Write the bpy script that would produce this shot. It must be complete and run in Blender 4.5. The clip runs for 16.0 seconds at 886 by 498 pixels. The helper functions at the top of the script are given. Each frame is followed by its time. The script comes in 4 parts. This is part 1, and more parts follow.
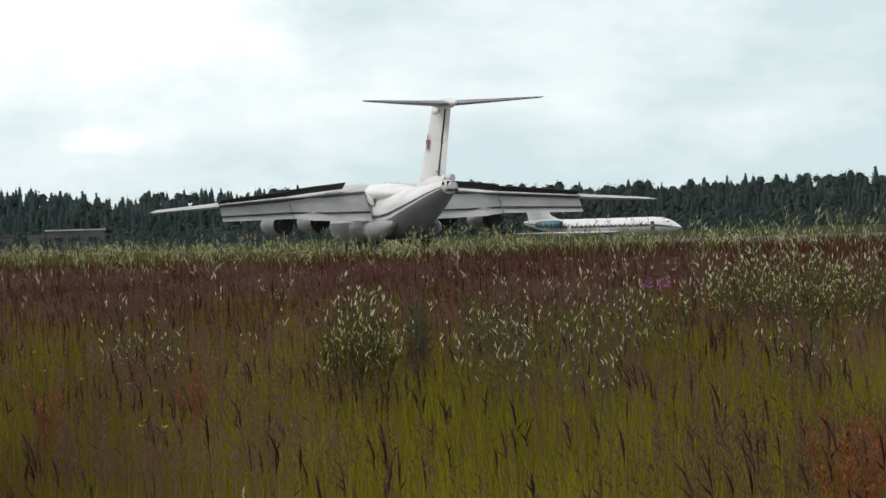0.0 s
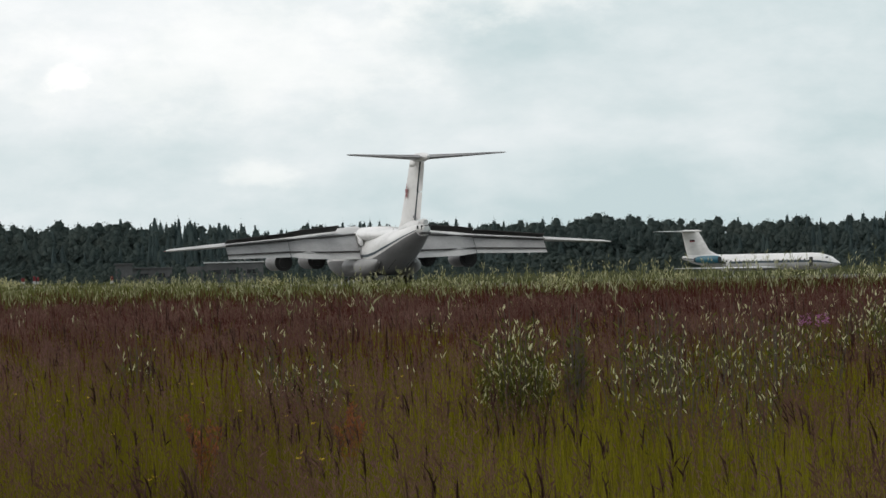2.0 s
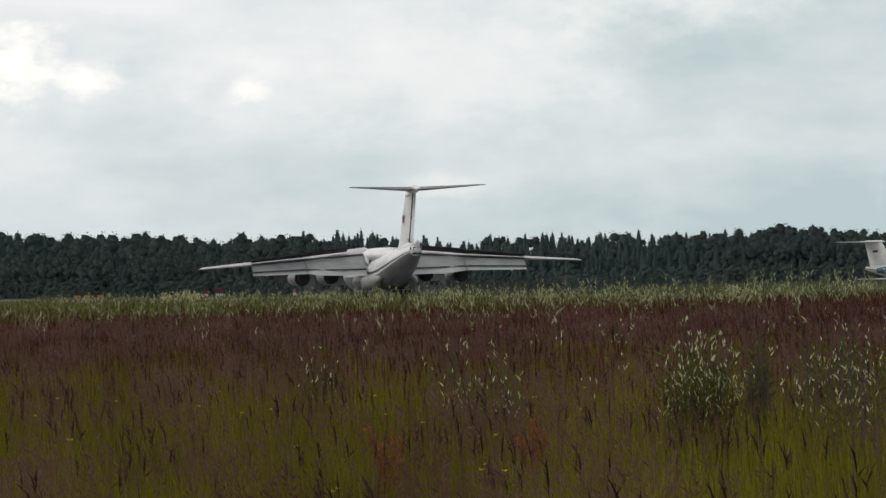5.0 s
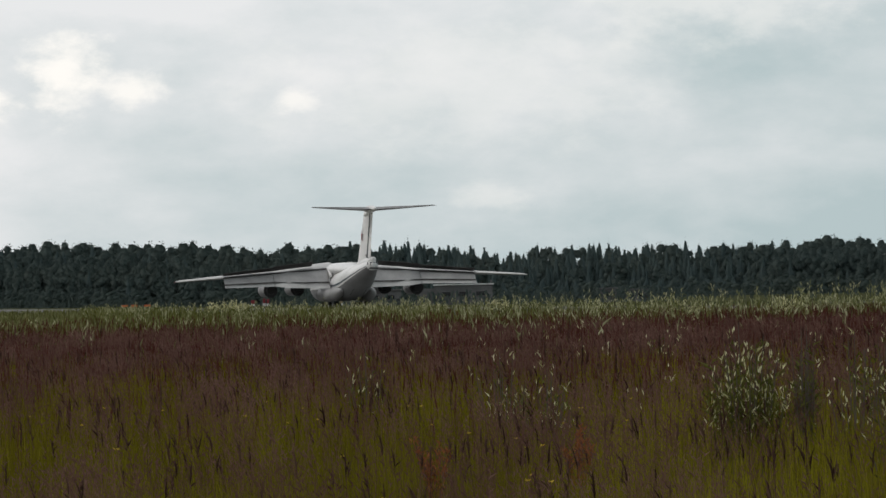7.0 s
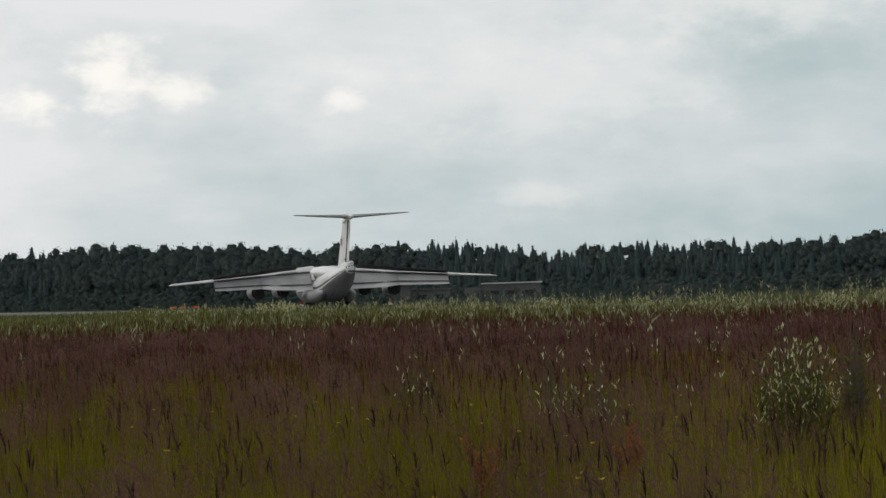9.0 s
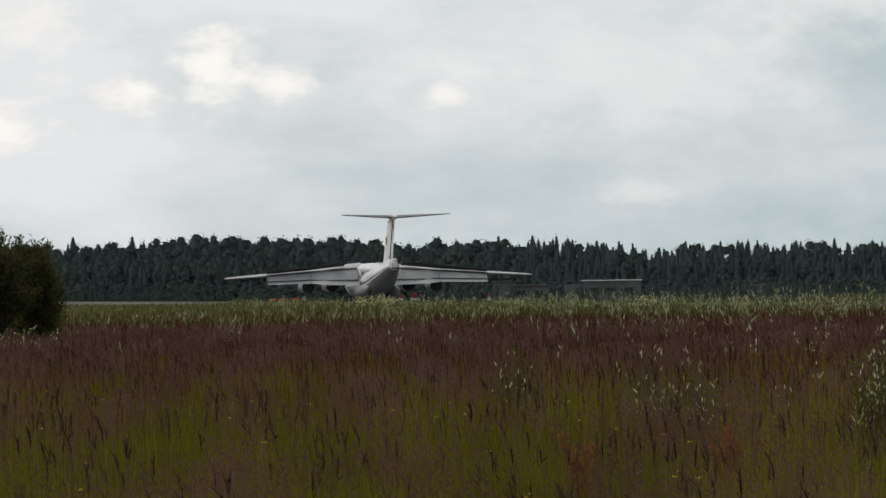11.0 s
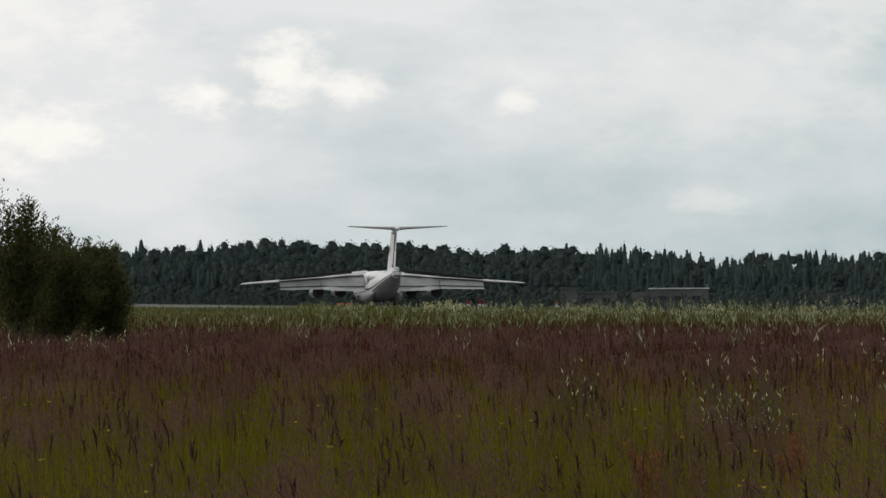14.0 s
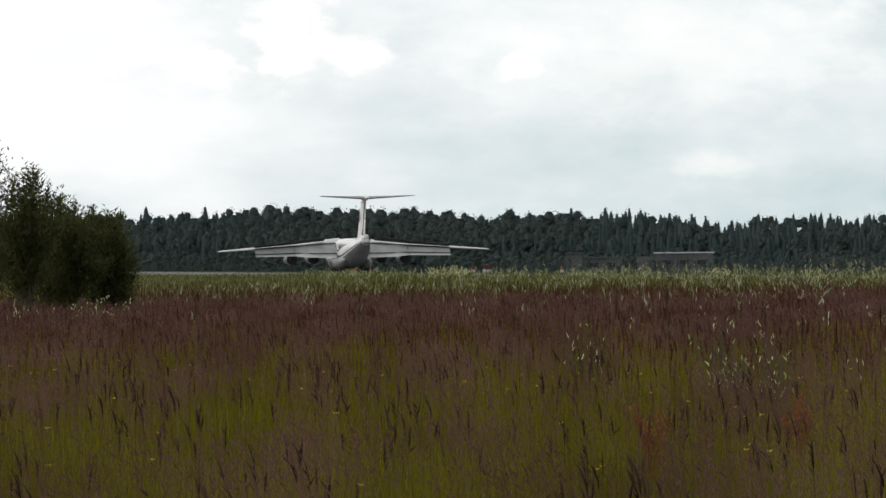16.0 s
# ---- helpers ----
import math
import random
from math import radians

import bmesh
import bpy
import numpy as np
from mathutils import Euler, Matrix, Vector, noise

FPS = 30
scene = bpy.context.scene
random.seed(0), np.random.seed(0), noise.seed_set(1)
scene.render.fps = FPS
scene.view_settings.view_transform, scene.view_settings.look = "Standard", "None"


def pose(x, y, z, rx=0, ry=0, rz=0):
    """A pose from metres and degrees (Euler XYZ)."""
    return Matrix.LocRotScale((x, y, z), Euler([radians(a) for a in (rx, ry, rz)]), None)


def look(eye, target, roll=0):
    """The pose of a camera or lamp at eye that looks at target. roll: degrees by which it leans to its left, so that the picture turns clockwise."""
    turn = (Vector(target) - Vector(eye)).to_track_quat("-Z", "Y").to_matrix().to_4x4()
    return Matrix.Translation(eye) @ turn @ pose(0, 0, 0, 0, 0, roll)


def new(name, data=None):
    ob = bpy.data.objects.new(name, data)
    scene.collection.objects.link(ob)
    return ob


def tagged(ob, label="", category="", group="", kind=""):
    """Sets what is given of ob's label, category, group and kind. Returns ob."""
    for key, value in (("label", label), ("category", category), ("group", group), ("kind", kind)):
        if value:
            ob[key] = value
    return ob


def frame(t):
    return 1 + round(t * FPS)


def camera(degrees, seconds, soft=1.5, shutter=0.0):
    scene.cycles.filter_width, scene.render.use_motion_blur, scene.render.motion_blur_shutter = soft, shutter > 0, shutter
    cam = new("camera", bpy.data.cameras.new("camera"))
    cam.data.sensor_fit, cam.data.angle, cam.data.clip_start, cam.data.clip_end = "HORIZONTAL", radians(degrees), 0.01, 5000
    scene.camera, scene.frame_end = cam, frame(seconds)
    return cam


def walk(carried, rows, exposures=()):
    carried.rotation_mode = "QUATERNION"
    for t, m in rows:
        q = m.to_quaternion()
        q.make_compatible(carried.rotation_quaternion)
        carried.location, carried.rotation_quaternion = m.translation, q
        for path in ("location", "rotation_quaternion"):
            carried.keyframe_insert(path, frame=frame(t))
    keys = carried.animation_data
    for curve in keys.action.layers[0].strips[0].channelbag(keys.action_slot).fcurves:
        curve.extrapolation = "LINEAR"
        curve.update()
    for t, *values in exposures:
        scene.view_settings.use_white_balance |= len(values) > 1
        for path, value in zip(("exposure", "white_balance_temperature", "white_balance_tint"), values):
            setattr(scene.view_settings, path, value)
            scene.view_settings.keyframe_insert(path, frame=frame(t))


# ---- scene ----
# Runway heading is +y; the camera stands in a field beside the runway, 2.7 m above the runway's level.
EYE = (0.0, 0.0, 2.7)
cam = camera(9.4, 16.0, soft=1.5)


def aim(az, el, roll):
    a, e = radians(az), radians(el)
    return look(EYE, (math.sin(a) * math.cos(e) * 100, math.cos(a) * math.cos(e) * 100, EYE[2] + math.sin(e) * 100), roll)


walk(cam, [(t, aim(a, e, r)) for t, a, e, r in (
    (0.0, 15.116, -0.266, -1.64), (0.5, 14.651, -0.182, -1.5), (1.0, 14.162, 0.007, -1.28), (1.5, 13.769, 0.117, -1.23),
    (2.0, 13.444, 0.138, -1.3), (2.5, 13.208, 0.172, -1.31), (3.0, 12.924, 0.236, -1.22), (3.5, 12.536, 0.236, -1.22),
    (4.0, 11.965, 0.248, -1.4), (4.5, 11.681, 0.276, -1.52), (5.0, 11.508, 0.305, -1.44), (7.5, 10.951, 0.485, -1.32),
    (8.0, 10.903, 0.546, -1.41), (8.5, 10.798, 0.538, -1.65), (9.0, 10.5, 0.429, -1.84), (9.5, 10.267, 0.379, -1.74),
    (12.0, 9.014, 0.456, -0.45), (12.5, 8.93, 0.492, -0.42), (13.0, 8.825, 0.498, -0.52), (13.5, 8.765, 0.496, -0.41),
    (14.0, 8.714, 0.478, -0.26), (14.5, 8.637, 0.469, -0.22), (15.0, 8.561, 0.371, -0.13), (15.5, 8.562, 0.252, -0.33),
    (16.0, 8.659, 0.114, -0.62))],
    exposures=((0.0, 0.45), (1.5, 0.28), (3.5, 0.15), (5.0, 0.06), (9.0, -0.1), (14.5, -0.1), (15.2, 0.04), (16.0, 0.24)))

# ---- light: an overcast sky with brighter cloud banks, and a weak soft sun ----
SUN_AZ, SUN_EL = -82.0, 38.0


def build_world():
    world = bpy.data.worlds.new("overcast_sky")
    scene.world = world
    world.use_nodes = True
    tree = world.node_tree
    tree.nodes.clear()
    link = tree.links.new

    def math_node(op, a, b=0.0, c=None):
        n = tree.nodes.new("ShaderNodeMath")
        n.operation = op
        for i, v in enumerate((a, b) if c is None else (a, b, c)):
            if isinstance(v, (int, float)):
                n.inputs[i].default_value = v
            else:
                link(v, n.inputs[i])
        return n.outputs[0]

    def mix(fac, a, b):
        n = tree.nodes.new("ShaderNodeMix")
        n.data_type = "RGBA"
        for sock, v in ((n.inputs[0], fac), (n.inputs[6], a), (n.inputs[7], b)):
            if isinstance(v, (int, float)):
                sock.default_value = v
            elif isinstance(v, tuple):
                sock.default_value = (*v, 1)
            else:
                link(v, sock)
        return n.outputs[2]

    sky = tree.nodes.new("ShaderNodeTexSky")
    sky.sky_type, sky.sun_disc = "NISHITA", False
    sky.sun_elevation, sky.sun_rotation = radians(SUN_EL), radians(SUN_AZ)
    dim = tree.nodes.new("ShaderNodeVectorMath")
    dim.operation = "SCALE"
    link(sky.outputs[0], dim.inputs[0])
    dim.inputs[3].default_value = 0.1

    way = tree.nodes.new("ShaderNodeTexCoord").outputs["Generated"]
    parts = tree.nodes.new("ShaderNodeSeparateXYZ")
    link(way, parts.inputs[0])
    az = math_node("MULTIPLY", math_node("ARCTAN2", parts.outputs[0], parts.outputs[1]), 57.296)
    el = math_node("MULTIPLY", math_node("ARCSINE", parts.outputs[2]), 57.296)

    def noise_at(sx, sy, seed, detail, rough=0.55):
        comb = tree.nodes.new("ShaderNodeCombineXYZ")
        link(math_node("MULTIPLY", az, sx), comb.inputs[0])
        link(math_node("MULTIPLY", el, sy), comb.inputs[1])
        comb.inputs[2].default_value = seed
        n = tree.nodes.new("ShaderNodeTexNoise")
        n.inputs["Scale"].default_value = 1.0
        n.inputs["Detail"].default_value = detail
        n.inputs["Roughness"].default_value = rough
        link(comb.outputs[0], n.inputs["Vector"])
        return n.outputs[0]

    broad = noise_at(0.2, 0.55, 3.1, 4)
    fine = noise_at(0.75, 1.5, 7.7, 7, 0.62)
    torn = noise_at(1.5, 2.6, 2.3, 7, 0.62)
    # general cover: paler towards the sun's side and higher up, greener grey to the other side
    side = math_node("MULTIPLY_ADD", az, -0.07, 1.0)
    high = math_node("MULTIPLY_ADD", el, 0.2, 0.0)
    cover = math_node("ADD", math_node("ADD", side, high), math_node("MULTIPLY_ADD", broad, 1.9, -0.95))
    cover = math_node("ADD", cover, math_node("MULTIPLY_ADD", fine, 0.9, -0.45))
    n = tree.nodes.new("ShaderNodeClamp")
    link(cover, n.inputs[0])
    base = mix(n.outputs[0], (0.49, 0.59, 0.61), (0.85, 0.86, 0.87))
    # bright cloud edges with torn outlines: azimuth, elevation, half-width, half-height, strength
    glow = 0.0
    for a, e, w, h, s in ((6.25, 2.1, 0.34, 0.24, 1.0), (7.0, 2.38, 0.42, 0.36, 1.0), (7.7, 2.17, 0.3, 0.17, 0.9),
                          (9.5, 2.05, 0.24, 0.13, 0.75), (4.3, 1.72, 0.75, 0.36, 1.0), (3.2, 2.9, 2.2, 0.6, 0.6),
                          (13.8, 3.1, 1.4, 0.5, 0.35), (11.5, 0.95, 0.45, 0.14, 0.3), (11.3, 2.2, 2.0, 0.6, 0.22)):
        dx = math_node("MULTIPLY", math_node("ADD", az, -a), 1 / w)
        dy = math_node("MULTIPLY", math_node("ADD", el, -e), 1 / h)
        d = math_node("SQRT", math_node("ADD", math_node("MULTIPLY", dx, dx), math_node("MULTIPLY", dy, dy)))
        d = math_node("ADD", d, math_node("MULTIPLY_ADD", torn, 3.4, -1.7))
        m = tree.nodes.new("ShaderNodeMapRange")
        m.interpolation_type = "SMOOTHSTEP"
        link(d, m.inputs[0])
        m.inputs[1].default_value, m.inputs[2].default_value = 1.5, 0.2
        m.inputs[3].default_value, m.inputs[4].default_value = 0.0, s
        glow = math_node("MAXIMUM", m.outputs[0], glow)
    clouds = mix(glow, base, (1.06, 1.03, 0.98))
    # the cover is thinner and brighter round the sun, thick and grey on the far side of the sky
    facing = math_node("COSINE", math_node("MULTIPLY", math_node("ADD", az, 8.0), 0.017453))
    deep = tree.nodes.new("ShaderNodeMapRange")
    link(facing, deep.inputs[0])
    deep.inputs[1].default_value, deep.inputs[2].default_value = -0.3, 0.85
    deep.inputs[3].default_value, deep.inputs[4].default_value = 0.78, 1.0
    shade = tree.nodes.new("ShaderNodeVectorMath")
    shade.operation = "SCALE"
    link(clouds, shade.inputs[0])
    link(deep.outputs[0], shade.inputs[3])
    full = mix(0.97, dim.outputs[0], shade.outputs[0])
    back = tree.nodes.new("ShaderNodeBackground")
    link(full, back.inputs[0])
    back.inputs[1].default_value = 1.0
    out = tree.nodes.new("ShaderNodeOutputWorld")
    link(back.outputs[0], out.inputs[0])


build_world()
sun = new("sun", bpy.data.lights.new("sun", "SUN"))
sun.data.energy, sun.data.angle, sun.data.color = 0.8, radians(14), (1.0, 0.96, 0.9)
sun.matrix_world = look((math.sin(radians(SUN_AZ)) * math.cos(radians(SUN_EL)) * 50, math.cos(radians(SUN_AZ)) * math.cos(radians(SUN_EL)) * 50,
                         math.sin(radians(SUN_EL)) * 50), (0, 0, 0))


# ---- materials ----
def material(name, colours, scale=2.0, fine=14.0, rough=0.6, metal=0.0, bump=0.15, island=0.0, random_ob=0.0, through_light=0.0, stretch=(1, 1, 1), spec=0.5):
    """A surface whose colour wanders between the given colours at two scales, with fine relief."""
    mat = bpy.data.materials.new(name)
    mat.use_nodes = True
    tree = mat.node_tree
    link = tree.links.new
    bsdf = tree.nodes["Principled BSDF"]
    coord = tree.nodes.new("ShaderNodeTexCoord")
    mapping = tree.nodes.new("ShaderNodeMapping")
    mapping.inputs["Scale"].default_value = stretch
    link(coord.outputs["Object"], mapping.inputs[0])
    big, small = tree.nodes.new("ShaderNodeTexNoise"), tree.nodes.new("ShaderNodeTexNoise")
    for n, sc, d in ((big, scale, 4), (small, fine, 6)):
        n.inputs["Scale"].default_value = sc
        n.inputs["Detail"].default_value = d
        link(mapping.outputs[0], n.inputs["Vector"])
    add = tree.nodes.new("ShaderNodeMath")
    add.operation = "MULTIPLY_ADD"
    link(small.outputs[0], add.inputs[0])
    add.inputs[1].default_value = 0.45
    half = tree.nodes.new("ShaderNodeMath")
    half.operation = "MULTIPLY_ADD"
    link(big.outputs[0], half.inputs[0])
    half.inputs[1].default_value, half.inputs[2].default_value = 1.3, -0.38
    link(half.outputs[0], add.inputs[2])
    value = add.outputs[0]
    for amount, source in ((island, "island"), (random_ob, "object")):
        if amount:
            if source == "island":
                rnd = tree.nodes.new("ShaderNodeNewGeometry").outputs["Random Per Island"]
            else:
                rnd = tree.nodes.new("ShaderNodeObjectInfo").outputs["Random"]
            m = tree.nodes.new("ShaderNodeMath")
            m.operation = "MULTIPLY_ADD"
            link(rnd, m.inputs[0])
            m.inputs[1].default_value = amount
            shift = tree.nodes.new("ShaderNodeMath")
            shift.operation = "ADD"
            link(value, shift.inputs[0])
            shift.inputs[1].default_value = -amount / 2
            link(shift.outputs[0], m.inputs[2])
            value = m.outputs[0]
    ramp = tree.nodes.new("ShaderNodeValToRGB")
    link(value, ramp.inputs[0])
    while len(ramp.color_ramp.elements) < len(colours):
        ramp.color_ramp.elements.new(0.5)
    for i, (el, c) in enumerate(zip(ramp.color_ramp.elements, colours)):
        el.position = 0.12 + 0.76 * i / max(1, len(colours) - 1)
        el.color = (*c, 1)
    link(ramp.outputs[0], bsdf.inputs["Base Color"])
    bsdf.inputs["Roughness"].default_value, bsdf.inputs["Metallic"].default_value = rough, metal
    bsdf.inputs["Specular IOR Level"].default_value = spec
    if bump:
        b = tree.nodes.new("ShaderNodeBump")
        b.inputs["Strength"].default_value = bump
        b.inputs["Distance"].default_value = 0.02
        link(small.outputs[0], b.inputs["Height"])
        link(b.outputs[0], bsdf.inputs["Normal"])
    if through_light:
        tr = tree.nodes.new("ShaderNodeBsdfTranslucent")
        link(ramp.outputs[0], tr.inputs[0])
        mx = tree.nodes.new("ShaderNodeMixShader")
        mx.inputs[0].default_value = through_light
        link(bsdf.outputs[0], mx.inputs[1])
        link(tr.outputs[0], mx.inputs[2])
        link(mx.outputs[0], tree.nodes["Material Output"].inputs[0])
    return mat


M = {
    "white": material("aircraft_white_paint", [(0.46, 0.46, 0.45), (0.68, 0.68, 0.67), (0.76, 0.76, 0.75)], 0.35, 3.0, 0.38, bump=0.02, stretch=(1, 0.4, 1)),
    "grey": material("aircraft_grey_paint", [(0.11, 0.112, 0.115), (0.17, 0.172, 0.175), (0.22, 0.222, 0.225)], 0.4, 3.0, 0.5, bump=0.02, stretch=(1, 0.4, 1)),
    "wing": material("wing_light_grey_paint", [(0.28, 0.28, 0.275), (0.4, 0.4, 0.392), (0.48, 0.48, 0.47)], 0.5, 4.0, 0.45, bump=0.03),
    # darkened below the wing grey: shade on flaps and sponson is in the colour
    "flap": material("shaded_flap_grey_paint", [(0.19, 0.19, 0.19), (0.265, 0.265, 0.263), (0.32, 0.32, 0.316)], 0.5, 4.0, 0.45, bump=0.03),
    "nacelle": material("nacelle_mid_grey_paint", [(0.09, 0.09, 0.092), (0.15, 0.15, 0.152), (0.2, 0.2, 0.2)], 0.6, 4.0, 0.5, bump=0.03),
    "blue": material("stripe_dark_blue_paint", [(0.018, 0.035, 0.05), (0.028, 0.055, 0.075)], 0.5, 5.0, 0.4, bump=0.0),
    "teal": material("nacelle_teal_paint", [(0.01, 0.08, 0.12), (0.018, 0.12, 0.17)], 0.5, 5.0, 0.4, bump=0.0),
    "dark": material("soot_dark_metal", [(0.015, 0.015, 0.016), (0.05, 0.05, 0.05)], 0.6, 5.0, 0.6, bump=0.05),
    "well": material("spoiler_bay_primer", [(0.03, 0.028, 0.028), (0.075, 0.07, 0.068)], 0.6, 5.0, 0.65, bump=0.05),
    "metal": material("bare_aluminium", [(0.35, 0.35, 0.36), (0.55, 0.55, 0.56)], 0.8, 9.0, 0.35, 0.9, bump=0.03),
    "tyre": material("tyre_rubber", [(0.015, 0.015, 0.015), (0.04, 0.038, 0.036)], 1.0, 12.0, 0.85, bump=0.2),
    "glass": material("dark_window_glass", [(0.01, 0.012, 0.014), (0.02, 0.022, 0.025)], 0.5, 2.0, 0.08, bump=0.0),
    "red": material("red_paint", [(0.15, 0.012, 0.018), (0.22, 0.018, 0.024)], 1.0, 8.0, 0.5, bump=0.0),
    "flagblue": material("flag_blue_paint", [(0.02, 0.05, 0.25), (0.03, 0.07, 0.3)], 1.0, 8.0, 0.5, bump=0.0),
    "orange": material("orange_marker_paint", [(0.6, 0.1, 0.02), (0.75, 0.16, 0.04)], 2.0, 9.0, 0.55, bump=0.05),
    "concrete": material("runway_concrete", [(0.1, 0.1, 0.096), (0.17, 0.17, 0.162), (0.22, 0.217, 0.208)], 0.03, 0.6, 1.0, bump=0.1, spec=0.0),
    "soil": material("field_soil_and_litter", [(0.06, 0.042, 0.02), (0.09, 0.078, 0.02), (0.11, 0.07, 0.04)], 0.06, 1.2, 1.0, bump=0.3, spec=0.0),
    "turf": material("mown_turf", [(0.03, 0.036, 0.018), (0.055, 0.06, 0.03), (0.085, 0.08, 0.045)], 0.02, 0.3, 1.0, bump=0.3, spec=0.0),
    # far foliage carries the distance haze in its colour: paler and blue-grey
    "spruce": material("hazed_spruce_needles", [(0.066, 0.092, 0.094), (0.078, 0.106, 0.104), (0.09, 0.117, 0.11)], 0.02, 0.15, 0.95, bump=0.0, island=0.2, through_light=0.25, spec=0.0),
    "leafy": material("hazed_broadleaf_foliage", [(0.084, 0.112, 0.108), (0.097, 0.125, 0.116), (0.112, 0.136, 0.122)], 0.02, 0.15, 0.95, bump=0.0, island=0.2, through_light=0.25, spec=0.0),
    "bark": material("grey_brown_bark", [(0.05, 0.04, 0.03), (0.12, 0.1, 0.08)], 3.0, 20.0, 0.9, bump=0.5),
    "willow_leaf": material("willow_leaf", [(0.045, 0.05, 0.018), (0.076, 0.081, 0.028), (0.12, 0.12, 0.05)], 0.8, 3.0, 0.8, bump=0.0, island=0.8, through_light=0.5, spec=0.05),
    "silver_leaf": material("silver_willow_leaf", [(0.4, 0.39, 0.18), (0.6, 0.58, 0.34), (0.78, 0.75, 0.5)], 0.5, 3.0, 0.8, bump=0.0, island=0.8, through_light=0.5, spec=0.0),
    "pale_tip": material("pale_shoot_tip", [(0.16, 0.17, 0.075), (0.3, 0.305, 0.17), (0.5, 0.49, 0.32)], 0.5, 3.0, 0.8, bump=0.0, island=0.9, through_light=0.5, spec=0.0),
    "green_leaf": material("green_shrub_leaf", [(0.06, 0.068, 0.014), (0.108, 0.115, 0.026), (0.17, 0.175, 0.05)], 0.5, 3.0, 0.85, bump=0.0, island=0.8, through_light=0.5, spec=0.0),
    "blade": material("meadow_grass_blade", [(0.05, 0.032, 0.011), (0.094, 0.08, 0.009), (0.165, 0.148, 0.012), (0.215, 0.172, 0.026)], 0.45, 2.2, 0.95, bump=0.0, island=0.2, through_light=0.5, spec=0.0, stretch=(1, 0.3, 0.2)),
    "bright_blade": material("bright_yellow_green_blade", [(0.07, 0.05, 0.013), (0.14, 0.125, 0.011), (0.24, 0.222, 0.016), (0.3, 0.25, 0.034)], 0.45, 2.2, 0.95, bump=0.0, island=0.2, through_light=0.5, spec=0.0, stretch=(1, 0.3, 0.2)),
    "panicle": material("purple_grass_panicle", [(0.076, 0.036, 0.03), (0.145, 0.078, 0.065), (0.25, 0.15, 0.125)], 0.4, 1.6, 0.95, bump=0.0, island=0.2, through_light=0.5, spec=0.0, stretch=(1, 0.3, 0.2)),
    "dark_panicle": material("dark_grass_spike", [(0.04, 0.022, 0.018), (0.075, 0.042, 0.034), (0.12, 0.07, 0.055)], 0.5, 3.0, 0.95, bump=0.0, island=0.8, through_light=0.3, spec=0.0),
    "sorrel": material("red_brown_seed_stalk", [(0.046, 0.015, 0.012), (0.08, 0.028, 0.022), (0.125, 0.052, 0.04)], 0.12, 0.8, 0.95, bump=0.0, island=0.2, through_light=0.5, spec=0.0, stretch=(1, 0.3, 0.5)),
    "reed": material("pale_green_stalk", [(0.06, 0.066, 0.021), (0.115, 0.122, 0.04), (0.24, 0.24, 0.125)], 0.05, 0.4, 0.9, bump=0.0, island=0.8, through_light=0.5, spec=0.0, stretch=(1, 0.3, 1)),
    "pink": material("fireweed_petal", [(0.3, 0.08, 0.24), (0.5, 0.2, 0.42)], 2.0, 9.0, 0.7, bump=0.0, island=0.6, through_light=0.3),
    "rust": material("rusty_dock_seed", [(0.2, 0.07, 0.03), (0.34, 0.14, 0.06)], 1.0, 6.0, 0.95, bump=0.0, island=0.6, through_light=0.3, spec=0.0),
    "yellow": material("yellow_flower", [(0.4, 0.25, 0.01), (0.55, 0.4, 0.03)], 2.0, 9.0, 0.7, bump=0.0, island=0.6, through_light=0.2),
    "wall": material("stained_building_wall", [(0.09, 0.09, 0.093), (0.13, 0.13, 0.133), (0.18, 0.178, 0.18)], 0.15, 1.2, 0.9, bump=0.1, spec=0.0),
    "roof": material("pale_metal_roof", [(0.45, 0.46, 0.46), (0.62, 0.63, 0.63)], 0.2, 2.0, 0.5, bump=0.05),
}


# ---- mesh helpers ----
def part(name, bm, mat, parent=None, label=""):
    """Links a bmesh as one mesh object under a thing or part. mat: one material or a list by face index."""
    me = bpy.data.meshes.new(name)
    bmesh.ops.recalc_face_normals(bm, faces=bm.faces)
    bm.to_mesh(me)
    bm.free()
    for m in (mat if isinstance(mat, (list, tuple)) else [mat]):
        me.materials.append(m)
    ob = new(name, me)
    if parent:
        ob.parent = parent
    return tagged(ob, label)


def smooth(ob, sharp=40):
    me = ob.data
    me.polygons.foreach_set("use_smooth", [True] * len(me.polygons))
    me.set_sharp_from_angle(angle=radians(sharp))
    return ob


def loft(rings, close=True, index=None, bm=None):
    """Skins rings of equal length; index(ring, segment) picks the face's material."""
    bm = bm or bmesh.new()
    rows = [[bm.verts.new(p) for p in ring] for ring in rings]
    for i in range(len(rows) - 1):
        for j in range(len(rows[0])):
            k = (j + 1) % len(rows[0])
            f = bm.faces.new((rows[i][j], rows[i][k], rows[i + 1][k], rows[i + 1][j]))
            if index:
                f.material_index = index(i, j)
    if close:
        for row, at in ((rows[0], 0), (rows[-1], len(rings) - 2)):
            f = bm.faces.new(row)
            if index:
                f.material_index = index(at, 0)
    return bm


def oval(y, zc, hw, hh, n=48, x=0.0):
    return [(x + hw * math.sin(2 * math.pi * i / n), y, zc + hh * math.cos(2 * math.pi * i / n)) for i in range(n)]


